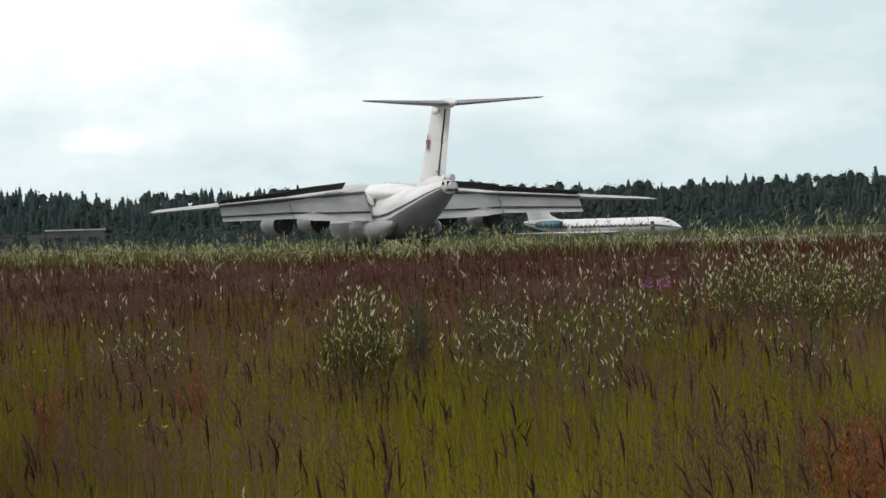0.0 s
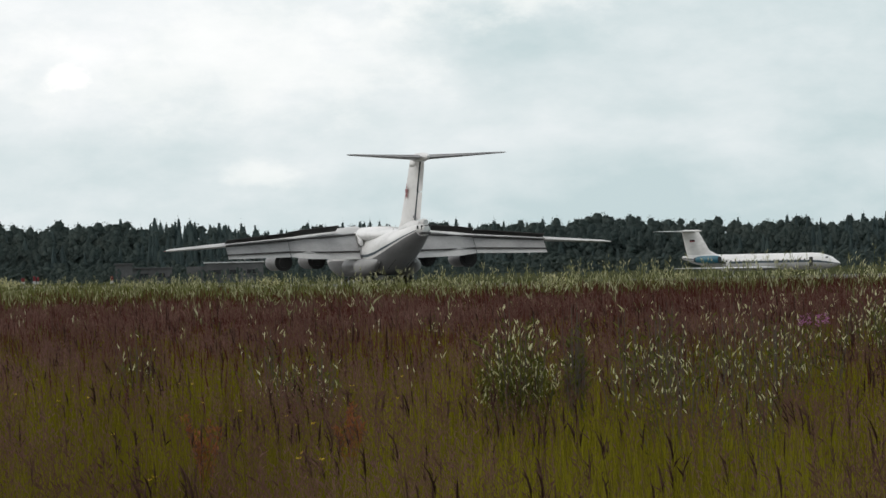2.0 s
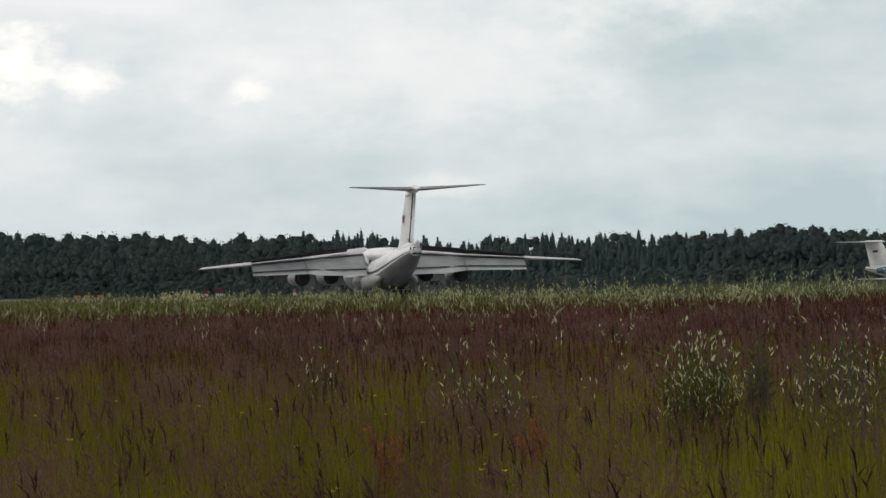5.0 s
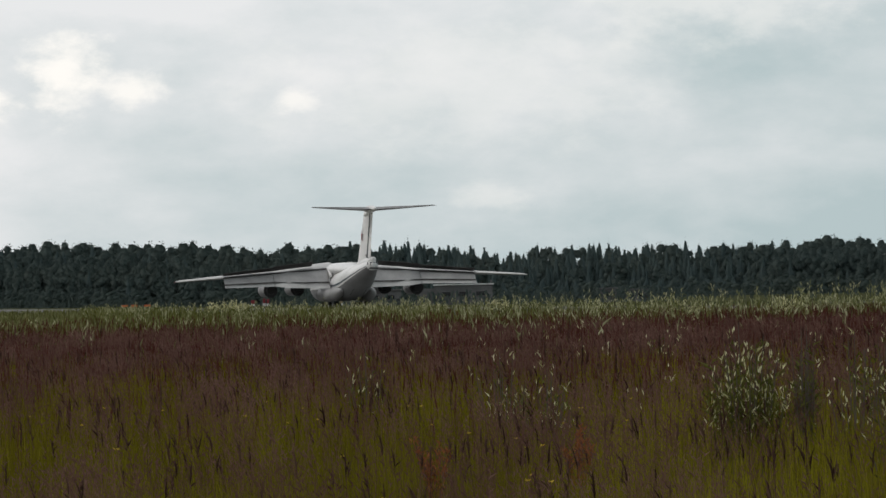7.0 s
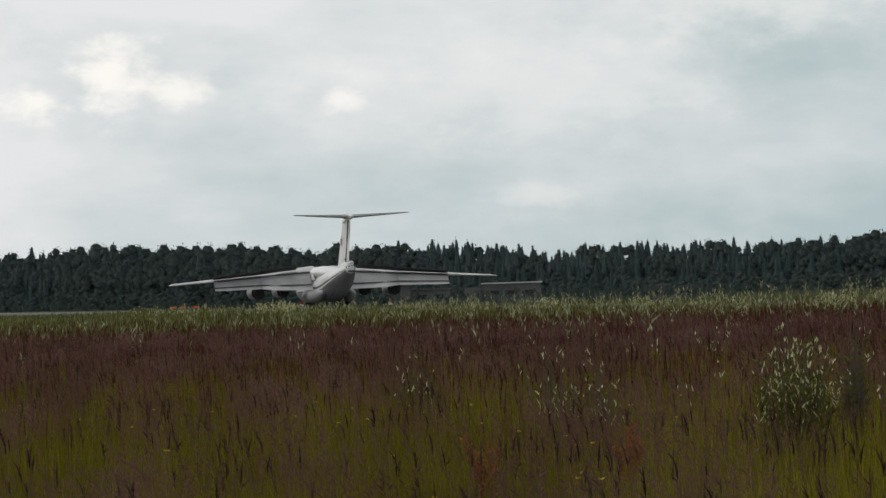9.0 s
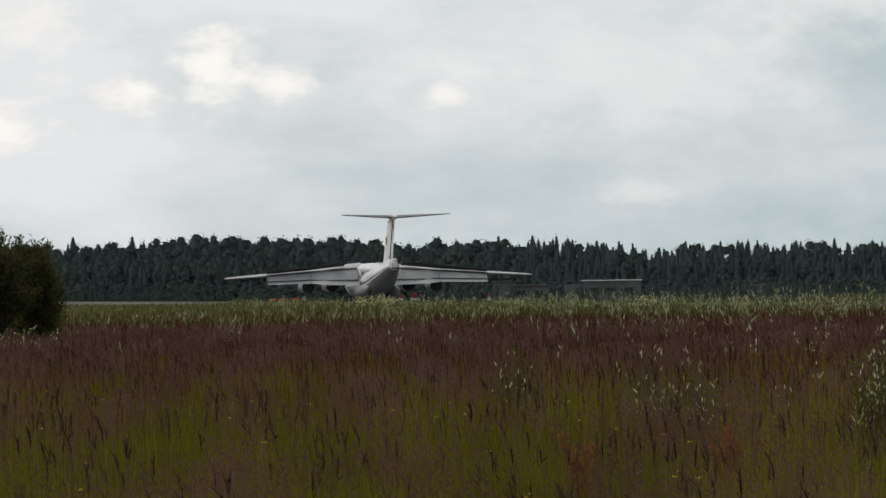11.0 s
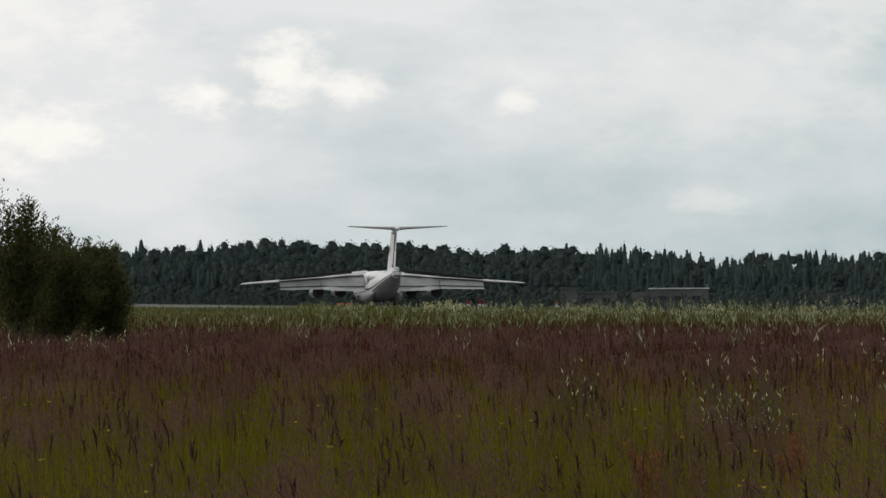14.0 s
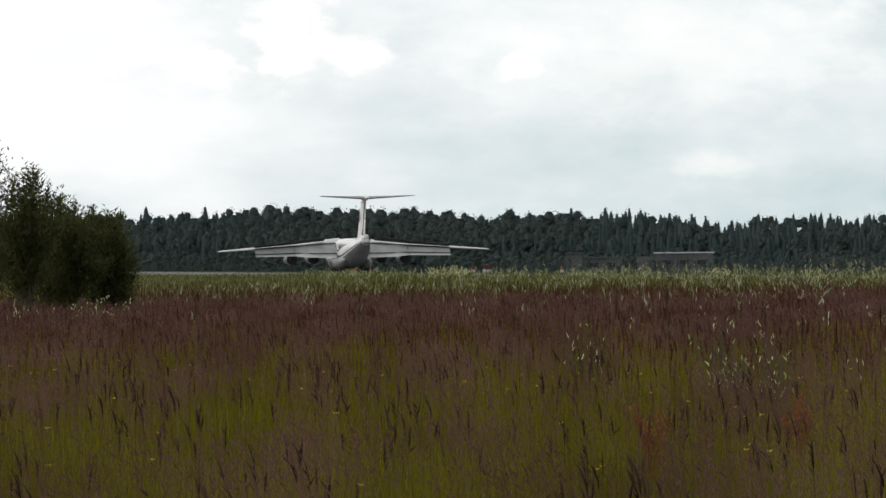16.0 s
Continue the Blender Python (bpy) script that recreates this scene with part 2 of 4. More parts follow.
def box(size, at=(0, 0, 0), bevel=0.0, bm=None, turn=None):
    bm = bm or bmesh.new()
    m = Matrix.Translation(at) @ (turn or Matrix()) @ Matrix.Diagonal((*size, 1))
    r = bmesh.ops.create_cube(bm, size=1.0, matrix=m)
    if bevel:
        edges = {e for v in r["verts"] for e in v.link_edges}
        bmesh.ops.bevel(bm, geom=list(edges), offset=bevel, segments=2, affect="EDGES", profile=0.6)
    return bm


def tube(points, radii, n=8, bm=None):
    rings = []
    for i, p in enumerate(points):
        a, b = Vector(points[max(0, i - 1)]), Vector(points[min(len(points) - 1, i + 1)])
        q = (b - a).to_track_quat("Z", "Y")
        rings.append([Vector(p) + q @ Vector((radii[i] * math.cos(2 * math.pi * k / n), radii[i] * math.sin(2 * math.pi * k / n), 0)) for k in range(n)])
    return loft(rings, True, None, bm)


FOIL = ((1.0, 0.0), (0.82, 0.28), (0.6, 0.55), (0.35, 0.62), (0.15, 0.5), (0.04, 0.28), (0.0, 0.0),
        (0.04, -0.2), (0.15, -0.32), (0.35, -0.36), (0.6, -0.26), (0.82, -0.1))


def foil_surface(stations, upright=False, cut=(0.0, 1.0)):
    """A wing, fin or flap skinned over stations (span, leading y, trailing y, height, thickness); y falls from leading to trailing edge.
    cut: the stretch of the chord that is built."""
    rings = []
    for span, lead, trail, height, thick in stations:
        chord = lead - trail
        ring = []
        for u, v in FOIL:
            w = cut[0] + u * (cut[1] - cut[0])
            # keep the section's thickness where the surface is cut off short
            lift = v * thick if cut == (0.0, 1.0) else thick * (v if u < 0.5 else v * 0.9 + (0.3 if v >= 0 else -0.18) * (u - 0.5))
            y = lead - w * chord
            ring.append((lift, y, span) if upright else (span, y, height + lift))
        rings.append(ring)
    return loft(rings)


def empty(name, label, category, group=""):
    ob = new(name)
    ob.empty_display_size = 0.5
    return tagged(ob, label, category, group)


def mesh_np(name, verts, tris, mats, index=None):
    """One mesh object straight from arrays of corners and triangles."""
    me = bpy.data.meshes.new(name)
    me.vertices.add(len(verts))
    me.vertices.foreach_set("co", np.asarray(verts, np.float32).ravel())
    me.loops.add(len(tris) * 3)
    me.loops.foreach_set("vertex_index", np.asarray(tris, np.int32).ravel())
    me.polygons.add(len(tris))
    me.polygons.foreach_set("loop_start", np.arange(0, len(tris) * 3, 3, dtype=np.int32))
    for m in mats:
        me.materials.append(m)
    if index is not None:
        me.polygons.foreach_set("material_index", np.asarray(index, np.int32))
    me.update(calc_edges=True)
    return new(name, me)


def polar(az, r, z=0.0):
    return (math.sin(radians(az)) * r, math.cos(radians(az)) * r, z)


# ---- ground, runway, apron ----
def sheet(name, x0, x1, y0, y1, z, mat, label, category, nx=2, ny=2):
    bm = bmesh.new()
    grid = [[bm.verts.new((x0 + (x1 - x0) * i / nx, y0 + (y1 - y0) * j / ny, z)) for j in range(ny + 1)] for i in range(nx + 1)]
    for i in range(nx):
        for j in range(ny):
            bm.faces.new((grid[i][j], grid[i + 1][j], grid[i + 1][j + 1], grid[i][j + 1]))
    return tagged(part(name, bm, mat), label, category, kind="structure")


def fall(x):
    """The land's height: level up to the runway, 1.6 m lower beyond it."""
    u = min(1.0, max(0.0, (x - 165.0) / 95.0))
    return -1.6 * u * u * (3 - 2 * u)


def ground_sheet():
    bm = bmesh.new()
    xs = [-4500, -2000, -800, -300, 0, 100, 165] + [165 + 9.5 * i for i in range(1, 11)] + [400, 700, 1200, 2500, 4500]
    ys = [-4500 + 313.4 * j for j in range(31)]
    grid = [[bm.verts.new((x, y, fall(x) - 0.012)) for y in ys] for x in xs]
    for i in range(len(xs) - 1):
        for j in range(len(ys) - 1):
            bm.faces.new((grid[i][j], grid[i + 1][j], grid[i + 1][j + 1], grid[i][j + 1]))
    tagged(part("ground", bm, M["turf"]), "flat airfield grassland of short worn turf", "ground", kind="structure")


ground_sheet()
sheet("field_soil", -250, 108, -30, 1500, -0.004, M["soil"], "brown litter and soil under tall meadow plants", "ground", 12, 30)
sheet("runway", 110, 156, -600, 1680, 0.0, M["concrete"], "long grey concrete runway with worn surface", "runway", 2, 30)
sheet("apron", 262, 420, 820, 1040, -1.606, M["concrete"], "grey concrete apron under a parked airliner", "apron", 6, 6)


# ---- the transport aircraft: +y is its nose, x its right, z = 0 the runway; stations run back from the nose ----
TAIL = 45.7


def transport_aircraft():
    jet = empty("cargo_jet", "white four-engined T-tail cargo jet, flaps lowered, rolling on runway", "airplane")

    def st(s):
        return TAIL - s

    body = ((0.0, 2.9, 0.25, 0.25), (0.6, 2.95, 0.95, 0.95), (1.8, 3.1, 1.55, 1.6), (3.6, 3.4, 2.1, 2.15), (6.0, 3.65, 2.38, 2.38),
            (9.0, 3.7, 2.4, 2.4), (18.0, 3.7, 2.4, 2.4), (26.0, 3.72, 2.4, 2.38), (29.5, 3.98, 2.34, 2.2), (33.0, 4.5, 2.1, 1.82),
            (36.5, 5.08, 1.75, 1.42), (39.5, 5.62, 1.38, 1.08), (42.0, 6.02, 1.02, 0.82), (43.3, 6.2, 0.8, 0.66))
    rings = [oval(st(s), zc, hw, hh) for s, zc, hw, hh in body]

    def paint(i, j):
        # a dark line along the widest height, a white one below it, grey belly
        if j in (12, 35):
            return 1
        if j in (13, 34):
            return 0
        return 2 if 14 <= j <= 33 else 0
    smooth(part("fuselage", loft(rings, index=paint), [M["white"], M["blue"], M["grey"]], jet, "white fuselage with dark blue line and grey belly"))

    # glazed tail station with its guns' fairing below
    turret = part("tail_turret", loft([oval(st(43.28), 6.25, 0.72, 0.6, 24), oval(st(43.9), 6.3, 0.7, 0.62, 24), oval(st(44.5), 6.3, 0.55, 0.5, 24), oval(st(44.75), 6.3, 0.3, 0.3, 24)]), M["white"], jet, "white rounded tail station")
    smooth(turret)
    for x in (-0.36, 0.0, 0.36):
        part("window_pane", box((0.3, 0.3, 0.5), (x, st(44.45) - (0.12 if x == 0 else 0.0), 6.46), 0.03), M["glass"], turret, "dark glazed pane")
    for x, z in ((-0.42, 5.85), (0.42, 5.85), (-0.14, 5.85), (0.14, 5.85)):
        part("port", box((0.2, 0.9, 0.22), (x, st(44.25), z), 0.02), M["dark"], turret, "dark square port")
    for x in (-1, 1):
        part("side_window", box((0.05, 0.5, 0.36), (x * 0.715, st(43.75), 6.5), 0.015), M["glass"], turret, "dark side window")
    smooth(part("dorsal_fairing", loft([oval(st(42.3), 6.9, 0.1, 0.1, 16), oval(st(43.2), 7.05, 0.36, 0.36, 16), oval(st(44.2), 7.05, 0.4, 0.38, 16), oval(st(44.6), 7.05, 0.26, 0.26, 16)]), M["white"], jet, "white rounded radome under the rudder"))

    # wing centre fairing on top of the fuselage
    hump = [oval(st(s), z, hw, hh, 32) for s, z, hw, hh in ((10.8, 5.7, 0.5, 0.3), (12.5, 5.8, 1.9, 0.62), (15.0, 5.85, 2.55, 0.95), (20.0, 5.85, 2.6, 1.0),
                                                          (24.0, 5.8, 2.5, 0.92), (27.0, 5.75, 1.9, 0.72), (31.0, 5.75, 0.7, 0.45))]
    smooth(part("wing_fairing", loft(hump), M["white"], jet, "white wing-root fairing"))

    def lead(x):
        return st(14.0 + (x - 2.4) * 0.52)

    def trail(x):
        return st(23.2 + (x - 2.4) * (0.12 if x < 10 else 0.0) + (0.912 + (x - 10) * 0.304 if x >= 10 else 0) - (0.912 if x >= 10 else 0))

    def high(x):
        return 5.98 - (x - 2.4) * 0.0625

    def thick(x):
        return 0.62 * (lead(x) - trail(x)) * 0.155 / 0.62

    spans = (1.4, 2.6, 6.5, 10.0, 14.0, 18.2, 22.0, 24.6)
    for side in (-1, 1):
        inner = [(side * x, lead(x), trail(x), high(x), thick(x)) for x in spans if x <= 18.2]
        outer = [(side * x, lead(x), trail(x), high(x), thick(x)) for x in (18.2, 20.0, 22.0, 24.6)]
        outer.append((side * 25.25, lead(25.25) - 0.7, trail(25.25) + 0.1, high(25.25), 0.12))
        wing = smooth(part("wing", foil_surface(inner, cut=(0.0, 0.76)), M["wing"], jet, "light grey swept wing"), 50)
        smooth(part("wing_tip", foil_surface(outer), M["wing"], wing, "pale outer wing with aileron"), 50)
        part("tip_light", box((0.1, 0.5, 0.08), (side * 25.28, trail(25.25) + 0.9, high(25.25)), 0.02), M["red"], wing, "small red tip light")
        # flaps, down at 38 degrees: a main panel and a narrower aft panel behind a slot
        drop = radians(38)
        for name, a, b in (("inner_flap", 2.75, 10.56), ("outer_flap", 10.62, 18.1)):
            for kind, start, length in (("main", 0.0, 0.72), ("aft", 0.715, 0.27)):
                rings = []
                for k in range(5):
                    x = a + (b - a) * k / 4
                    chord = (lead(x) - trail(x))
                    full = 0.42 * chord + 0.75
                    y0, z0 = lead(x) - 0.78 * chord, high(x) + 0.035 * chord - 0.2
                    ring = []
                    for u, v in FOIL:
                        d = (start + u * length) * full
                        lift = v * full * (0.15 if kind == "main" else 0.075)
                        extra = radians(2) if kind == "aft" else 0
                        ring.append((side * x, y0 - d * math.cos(drop + extra) + lift * math.sin(drop), z0 - d * math.sin(drop + extra) + lift * math.cos(drop)))
                    rings.append(ring)
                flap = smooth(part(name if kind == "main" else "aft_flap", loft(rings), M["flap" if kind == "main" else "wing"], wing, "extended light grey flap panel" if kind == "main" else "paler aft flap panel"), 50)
            # dark slots: under the wing's edge and between the two panels
            for u in (0.0, 0.735):
                pts = []
                for x in (a, (a + b) / 2, b):
                    chord = lead(x) - trail(x)
                    d = (0.1 if u == 0 else u) * (0.42 * chord + 0.75)
                    pts.append((side * x, lead(x) - 0.78 * chord - d * math.cos(drop) - 0.1, high(x) + 0.035 * chord - 0.2 - d * math.sin(drop) + (0.2 if u == 0 else 0.07)))
                part("flap_slot", tube(pts, (0.1, 0.095, 0.085), 6), M["well"], wing, "dark slot along the flap")
        # flap track fairings
        for x in (4.6, 8.6, 12.4, 16.2):
            c = lead(x) - trail(x)
            y, z = lead(x) - 0.78 * c, high(x) - 0.05 * c
            pts = [(side * x, y + 1.8, z - 0.05), (side * x, y + 0.6, z - 0.35), (side * x, y - 0.9, z - 1.0), (side * x, y - 1.9, z - 1.55)]
            smooth(part("flap_track", tube(pts, (0.05, 0.17, 0.16, 0.04), 8), M["wing"], wing))
        # spoilers raised over the flaps: tall inboard, low outboard
        for a, b, rise, length in ((4.7, 6.63, 23, 1.5), (6.635, 8.56, 23, 1.5), (8.565, 10.58, 23, 1.5), (10.62, 13.1, 19, 1.4), (13.105, 15.6, 19, 1.3), (15.605, 18.1, 19, 1.2)):
            bm = bmesh.new()
            g = radians(rise)
            rows = []
            for x in (a, b):
                c = lead(x) - trail(x)
                y0, z0 = lead(x) - 0.66 * c, high(x) + 0.075 * c
                for d, o in ((0, 0), (length, 0), (length, 0.05), (0, 0.06)):
                    rows.append((side * x, y0 - d * math.cos(g) - o * math.sin(g), z0 + d * math.sin(g) - o * math.cos(g)))
            part("spoiler", loft([rows[:4], rows[4:]], bm=bm), M["well"], wing, "raised dark spoiler panel")
        # flap end plate beside the fuselage
        c = lead(2.7) - trail(2.7)
        ring = [(lead(2.7) - 0.6 * c, high(2.7) + 0.35), (lead(2.7) - 0.78 * c, high(2.7) + 0.25), (lead(2.7) - 1.03 * c, high(2.7) - 0.7), (lead(2.7) - 1.06 * c, high(2.7) - 1.2), (lead(2.7) - 0.8 * c, high(2.7) - 0.6)]
        part("root_fillet", loft([[(side * 2.3, y, z) for y, z in ring], [(side * 2.62, y, z) for y, z in ring]]), M["white"], wing, "white wing root fillet")

        # engines under the wing
        for x, z in ((6.35, 3.2), (10.6, 3.05)):
            front = 14.0 + (x - 2.4) * 0.52 - 4.6
            prof = ((0.0, 0.72), (0.15, 0.84), (1.0, 0.95), (2.6, 0.95), (4.2, 0.86), (5.2, 0.76), (5.9, 0.7))
            pod = smooth(part("engine_nacelle", loft([oval(st(front + s), z, r, r, 28, side * x) for s, r in prof], close=False), M["nacelle"], jet, "grey engine nacelle"))
            noz = ((5.0, 0.7), (5.9, 0.69), (6.5, 0.62), (6.9, 0.56))
            smooth(part("exhaust_nozzle", loft([oval(st(front + s), z, r, r, 24, side * x) for s, r in noz]), M["dark"], pod, "sooty exhaust nozzle"))
            part("reverser_door", loft([oval(st(front + 6.2), z, 0.98, 0.98, 24, side * x), oval(st(front + 6.5), z, 1.0, 1.0, 24, side * x), oval(st(front + 6.55), z, 0.66, 0.66, 24, side * x)]), M["dark"], pod, "dark deployed thrust reverser shell")
            smooth(part("intake_cone", loft([oval(st(front + s), z, r, r, 20, side * x) for s, r in ((0.0, 0.7), (0.8, 0.72), (0.9, 0.1))], close=False), M["dark"], pod))
            c = lead(x) - trail(x)
            yb = lead(x)
            prof = [(st(front + 1.2), z + 0.85), (yb - 0.4, high(x) + 0.15), (yb - 0.5 * c, high(x) - 0.2), (st(front + 5.7), z + 0.6)]
            part("pylon", loft([[(side * x - 0.17, y, q) for y, q in prof], [(side * x + 0.17, y, q) for y, q in prof]]), M["nacelle"], pod, "grey engine pylon")

        # main gear sponson and wheels
        spon = [oval(st(s), z, w, h, 24, side * xo) for s, z, w, h, xo in ((16.2, 2.5, 0.2, 0.2, 2.5), (18.0, 2.35, 1.0, 0.95, 2.55), (20.5, 2.25, 1.1, 1.0, 2.6), (25.0, 2.25, 1.1, 0.98, 2.6), (28.0, 2.45, 0.9, 0.8, 2.4), (30.5, 2.9, 0.2, 0.2, 2.1))]
        # the darker flap grey stands for the shade low on the sponson
        smooth(part("gear_sponson", loft(spon), M["flap"], jet, "bulged main gear fairing, its grey darkened for shade"))
        for s in (20.6, 23.2):
            strut = smooth(part("gear_strut", tube([(side * 2.2, st(s), 1.9), (side * 2.2, st(s), 0.62)], (0.16, 0.14), 10), M["metal"], jet, "steel main gear strut"))
            for dx in (-0.95, -0.4, 0.4, 0.95):
                wheel(jet, side * 2.2 + dx, st(s), 0.62, 0.36)
    strut = smooth(part("nose_strut", tube([(0, st(5.6), 1.6), (0, st(5.6), 0.52)], (0.13, 0.11), 10), M["metal"], jet, "steel nose gear strut"))
    for dx in (-0.72, -0.28, 0.28, 0.72):
        wheel(jet, dx, st(5.6), 0.52, 0.3)

    # fin, rudder, tailplane
    fin = smooth(part("fin", foil_surface([(6.3, st(31.2), st(42.6), 0, 0.5), (7.2, st(32.7), st(42.0), 0, 0.46), (13.97, st(38.0), st(44.8), 0, 0.3)], True, (0.0, 0.72)), M["white"], jet, "tall white swept fin"), 50)
    for a, b in ((0.0, 0.44), (0.455, 0.93)):
        stations = []
        for k in (a, b):
            z = 7.35 + (13.97 - 7.35) * k
            le, te = 33.9 + (38.7 - 33.9) * k, 42.1 + (44.8 - 42.1) * k
            stations.append((z, st(le + 0.735 * (te - le)), st(te), 0, 0.24 - 0.08 * k))
        smooth(part("rudder", foil_surface(stations, True), M["white"], fin, "white rudder panel"), 50)
        part("hinge_gap", tube([(0, s[1] + 0.04, s[0]) for s in stations], (0.185, 0.14), 6), M["blue"], fin, "dark rudder hinge line")
    smooth(part("fin_fillet", loft([oval(st(30.5), 6.1, 0.08, 0.1, 16), oval(st(34.0), 6.35, 0.35, 0.5, 16), oval(st(38.0), 6.6, 0.45, 0.65, 16), oval(st(42.5), 6.8, 0.35, 0.5, 16)]), M["white"], fin))
    for side in (-1, 1):
        tail = foil_surface([(side * 0.15, st(40.2), st(45.7), 13.98, 0.6), (side * 4.5, st(42.6), st(46.0), 14.17, 0.36), (side * 8.4, st(44.7), st(46.6), 14.36, 0.16), (side * 8.7, st(45.3), st(46.5), 14.38, 0.08)])
        plane = smooth(part("tailplane", tail, M["nacelle"], jet, "grey swept tailplane"), 50)
        part("elevator_gap", tube([(side * 0.8, st(44.4), 14.2), (side * 8.3, st(46.05), 14.42)], (0.03, 0.02), 5), M["dark"], plane, "dark elevator hinge line")
    smooth(part("tail_bullet", loft([oval(st(s), 14.04, r, r * 1.05, 20) for s, r in ((39.0, 0.08), (39.6, 0.3), (41.0, 0.46), (44.0, 0.48), (45.6, 0.36), (46.5, 0.1))]), M["white"], jet, "white bullet fairing at the tail junction"))
    smooth(part("bullet_lamp", loft([oval(st(s - 1.1), 13.38, r, r, 14) for s, r in ((39.5, 0.1), (39.9, 0.3), (41.0, 0.34), (41.9, 0.2))]), M["white"], jet, "white rounded fairing under the tailplane"))
    for side in (-1, 1):
        # five-pointed star, set flat on the fin's side
        bm = bmesh.new()
        cy, cz = st(36.8), 10.4
        pts = []
        for k in range(10):
            r = 1.0 if k % 2 == 0 else 0.42
            pts.append((cy + r * math.sin(math.pi * k / 5), cz + r * math.cos(math.pi * k / 5)))

        def off(y, z):
            k = (z - 7.2) / 6.95
            le, te = 32.7 + 5.3 * k, 42.0 + 2.8 * k
            u = min(1, max(0, (st(le) - y) / (te - le) / 0.72))
            t = 0.46 - 0.16 * k
            return t * float(np.interp(u, (0, 0.04, 0.15, 0.35, 0.6, 1), (0.0, 0.28, 0.5, 0.62, 0.56, 0.4)))
        ring = [bm.verts.new((side * (off(y, z) + 0.03), y, z)) for y, z in pts]
        mid = bm.verts.new((side * (off(cy, cz) + 0.03), cy, cz))
        for k in range(10):
            bm.faces.new((mid, ring[k], ring[(k + 1) % 10]))
        part("star", bm, M["red"], fin, "dark red five-pointed star")
        part("serial_bar", box((0.03, 0.8, 0.28), (side * 0.32, st(40.4), 7.65)), M["grey"], fin, "small grey bar of a serial")
    # aerials
    for s, h in ((9.5, 0.5), (28.6, 0.45), (33.0, 0.4)):
        part("blade_aerial", loft([[(-0.03, st(s), 6.0), (0.03, st(s), 6.0), (0.03, st(s + 0.5), 6.0), (-0.03, st(s + 0.5), 6.0)], [(-0.015, st(s + 0.25), 6.3 + h), (0.015, st(s + 0.25), 6.3 + h), (0.015, st(s + 0.45), 6.3 + h), (-0.015, st(s + 0.45), 6.3 + h)]]), M["white"], jet, "thin white blade aerial")
    # cargo ramp seams under the upswept tail
    for x in (-0.9, 0.9):
        part("door_seam", tube([(x, st(30.0), 2.08), (x, st(33.0), 2.9), (x * 0.8, st(36.5), 3.85), (x * 0.6, st(39.5), 4.72)], (0.05, 0.05, 0.05, 0.04), 5), M["dark"], jet, "dark seam of the cargo doors")
    return jet


def wheel(parent, x, y, radius, width):
    bm = bmesh.new()
    w = width / 2
    prof = ((-w, radius * 0.55), (-w, radius * 0.86), (-w * 0.7, radius * 0.98), (0, radius), (w * 0.7, radius * 0.98), (w, radius * 0.86), (w, radius * 0.55))
    tyre = part("wheel", loft([[(x + o, y + r * math.sin(2 * math.pi * k / 20), radius + r * math.cos(2 * math.pi * k / 20)) for k in range(20)] for o, r in prof], bm=bm), M["tyre"], parent, "black aircraft tyre")
    smooth(tyre)
    part("rim", loft([[(x + o, y + r * math.sin(2 * math.pi * k / 14), radius + r * math.cos(2 * math.pi * k / 14)) for k in range(14)] for o, r in ((-w - 0.01, radius * 0.3), (-w - 0.012, radius * 0.5), (w + 0.012, radius * 0.5), (w + 0.01, radius * 0.3))]), M["metal"], tyre, "metal wheel rim")


cargo_jet = transport_aircraft()


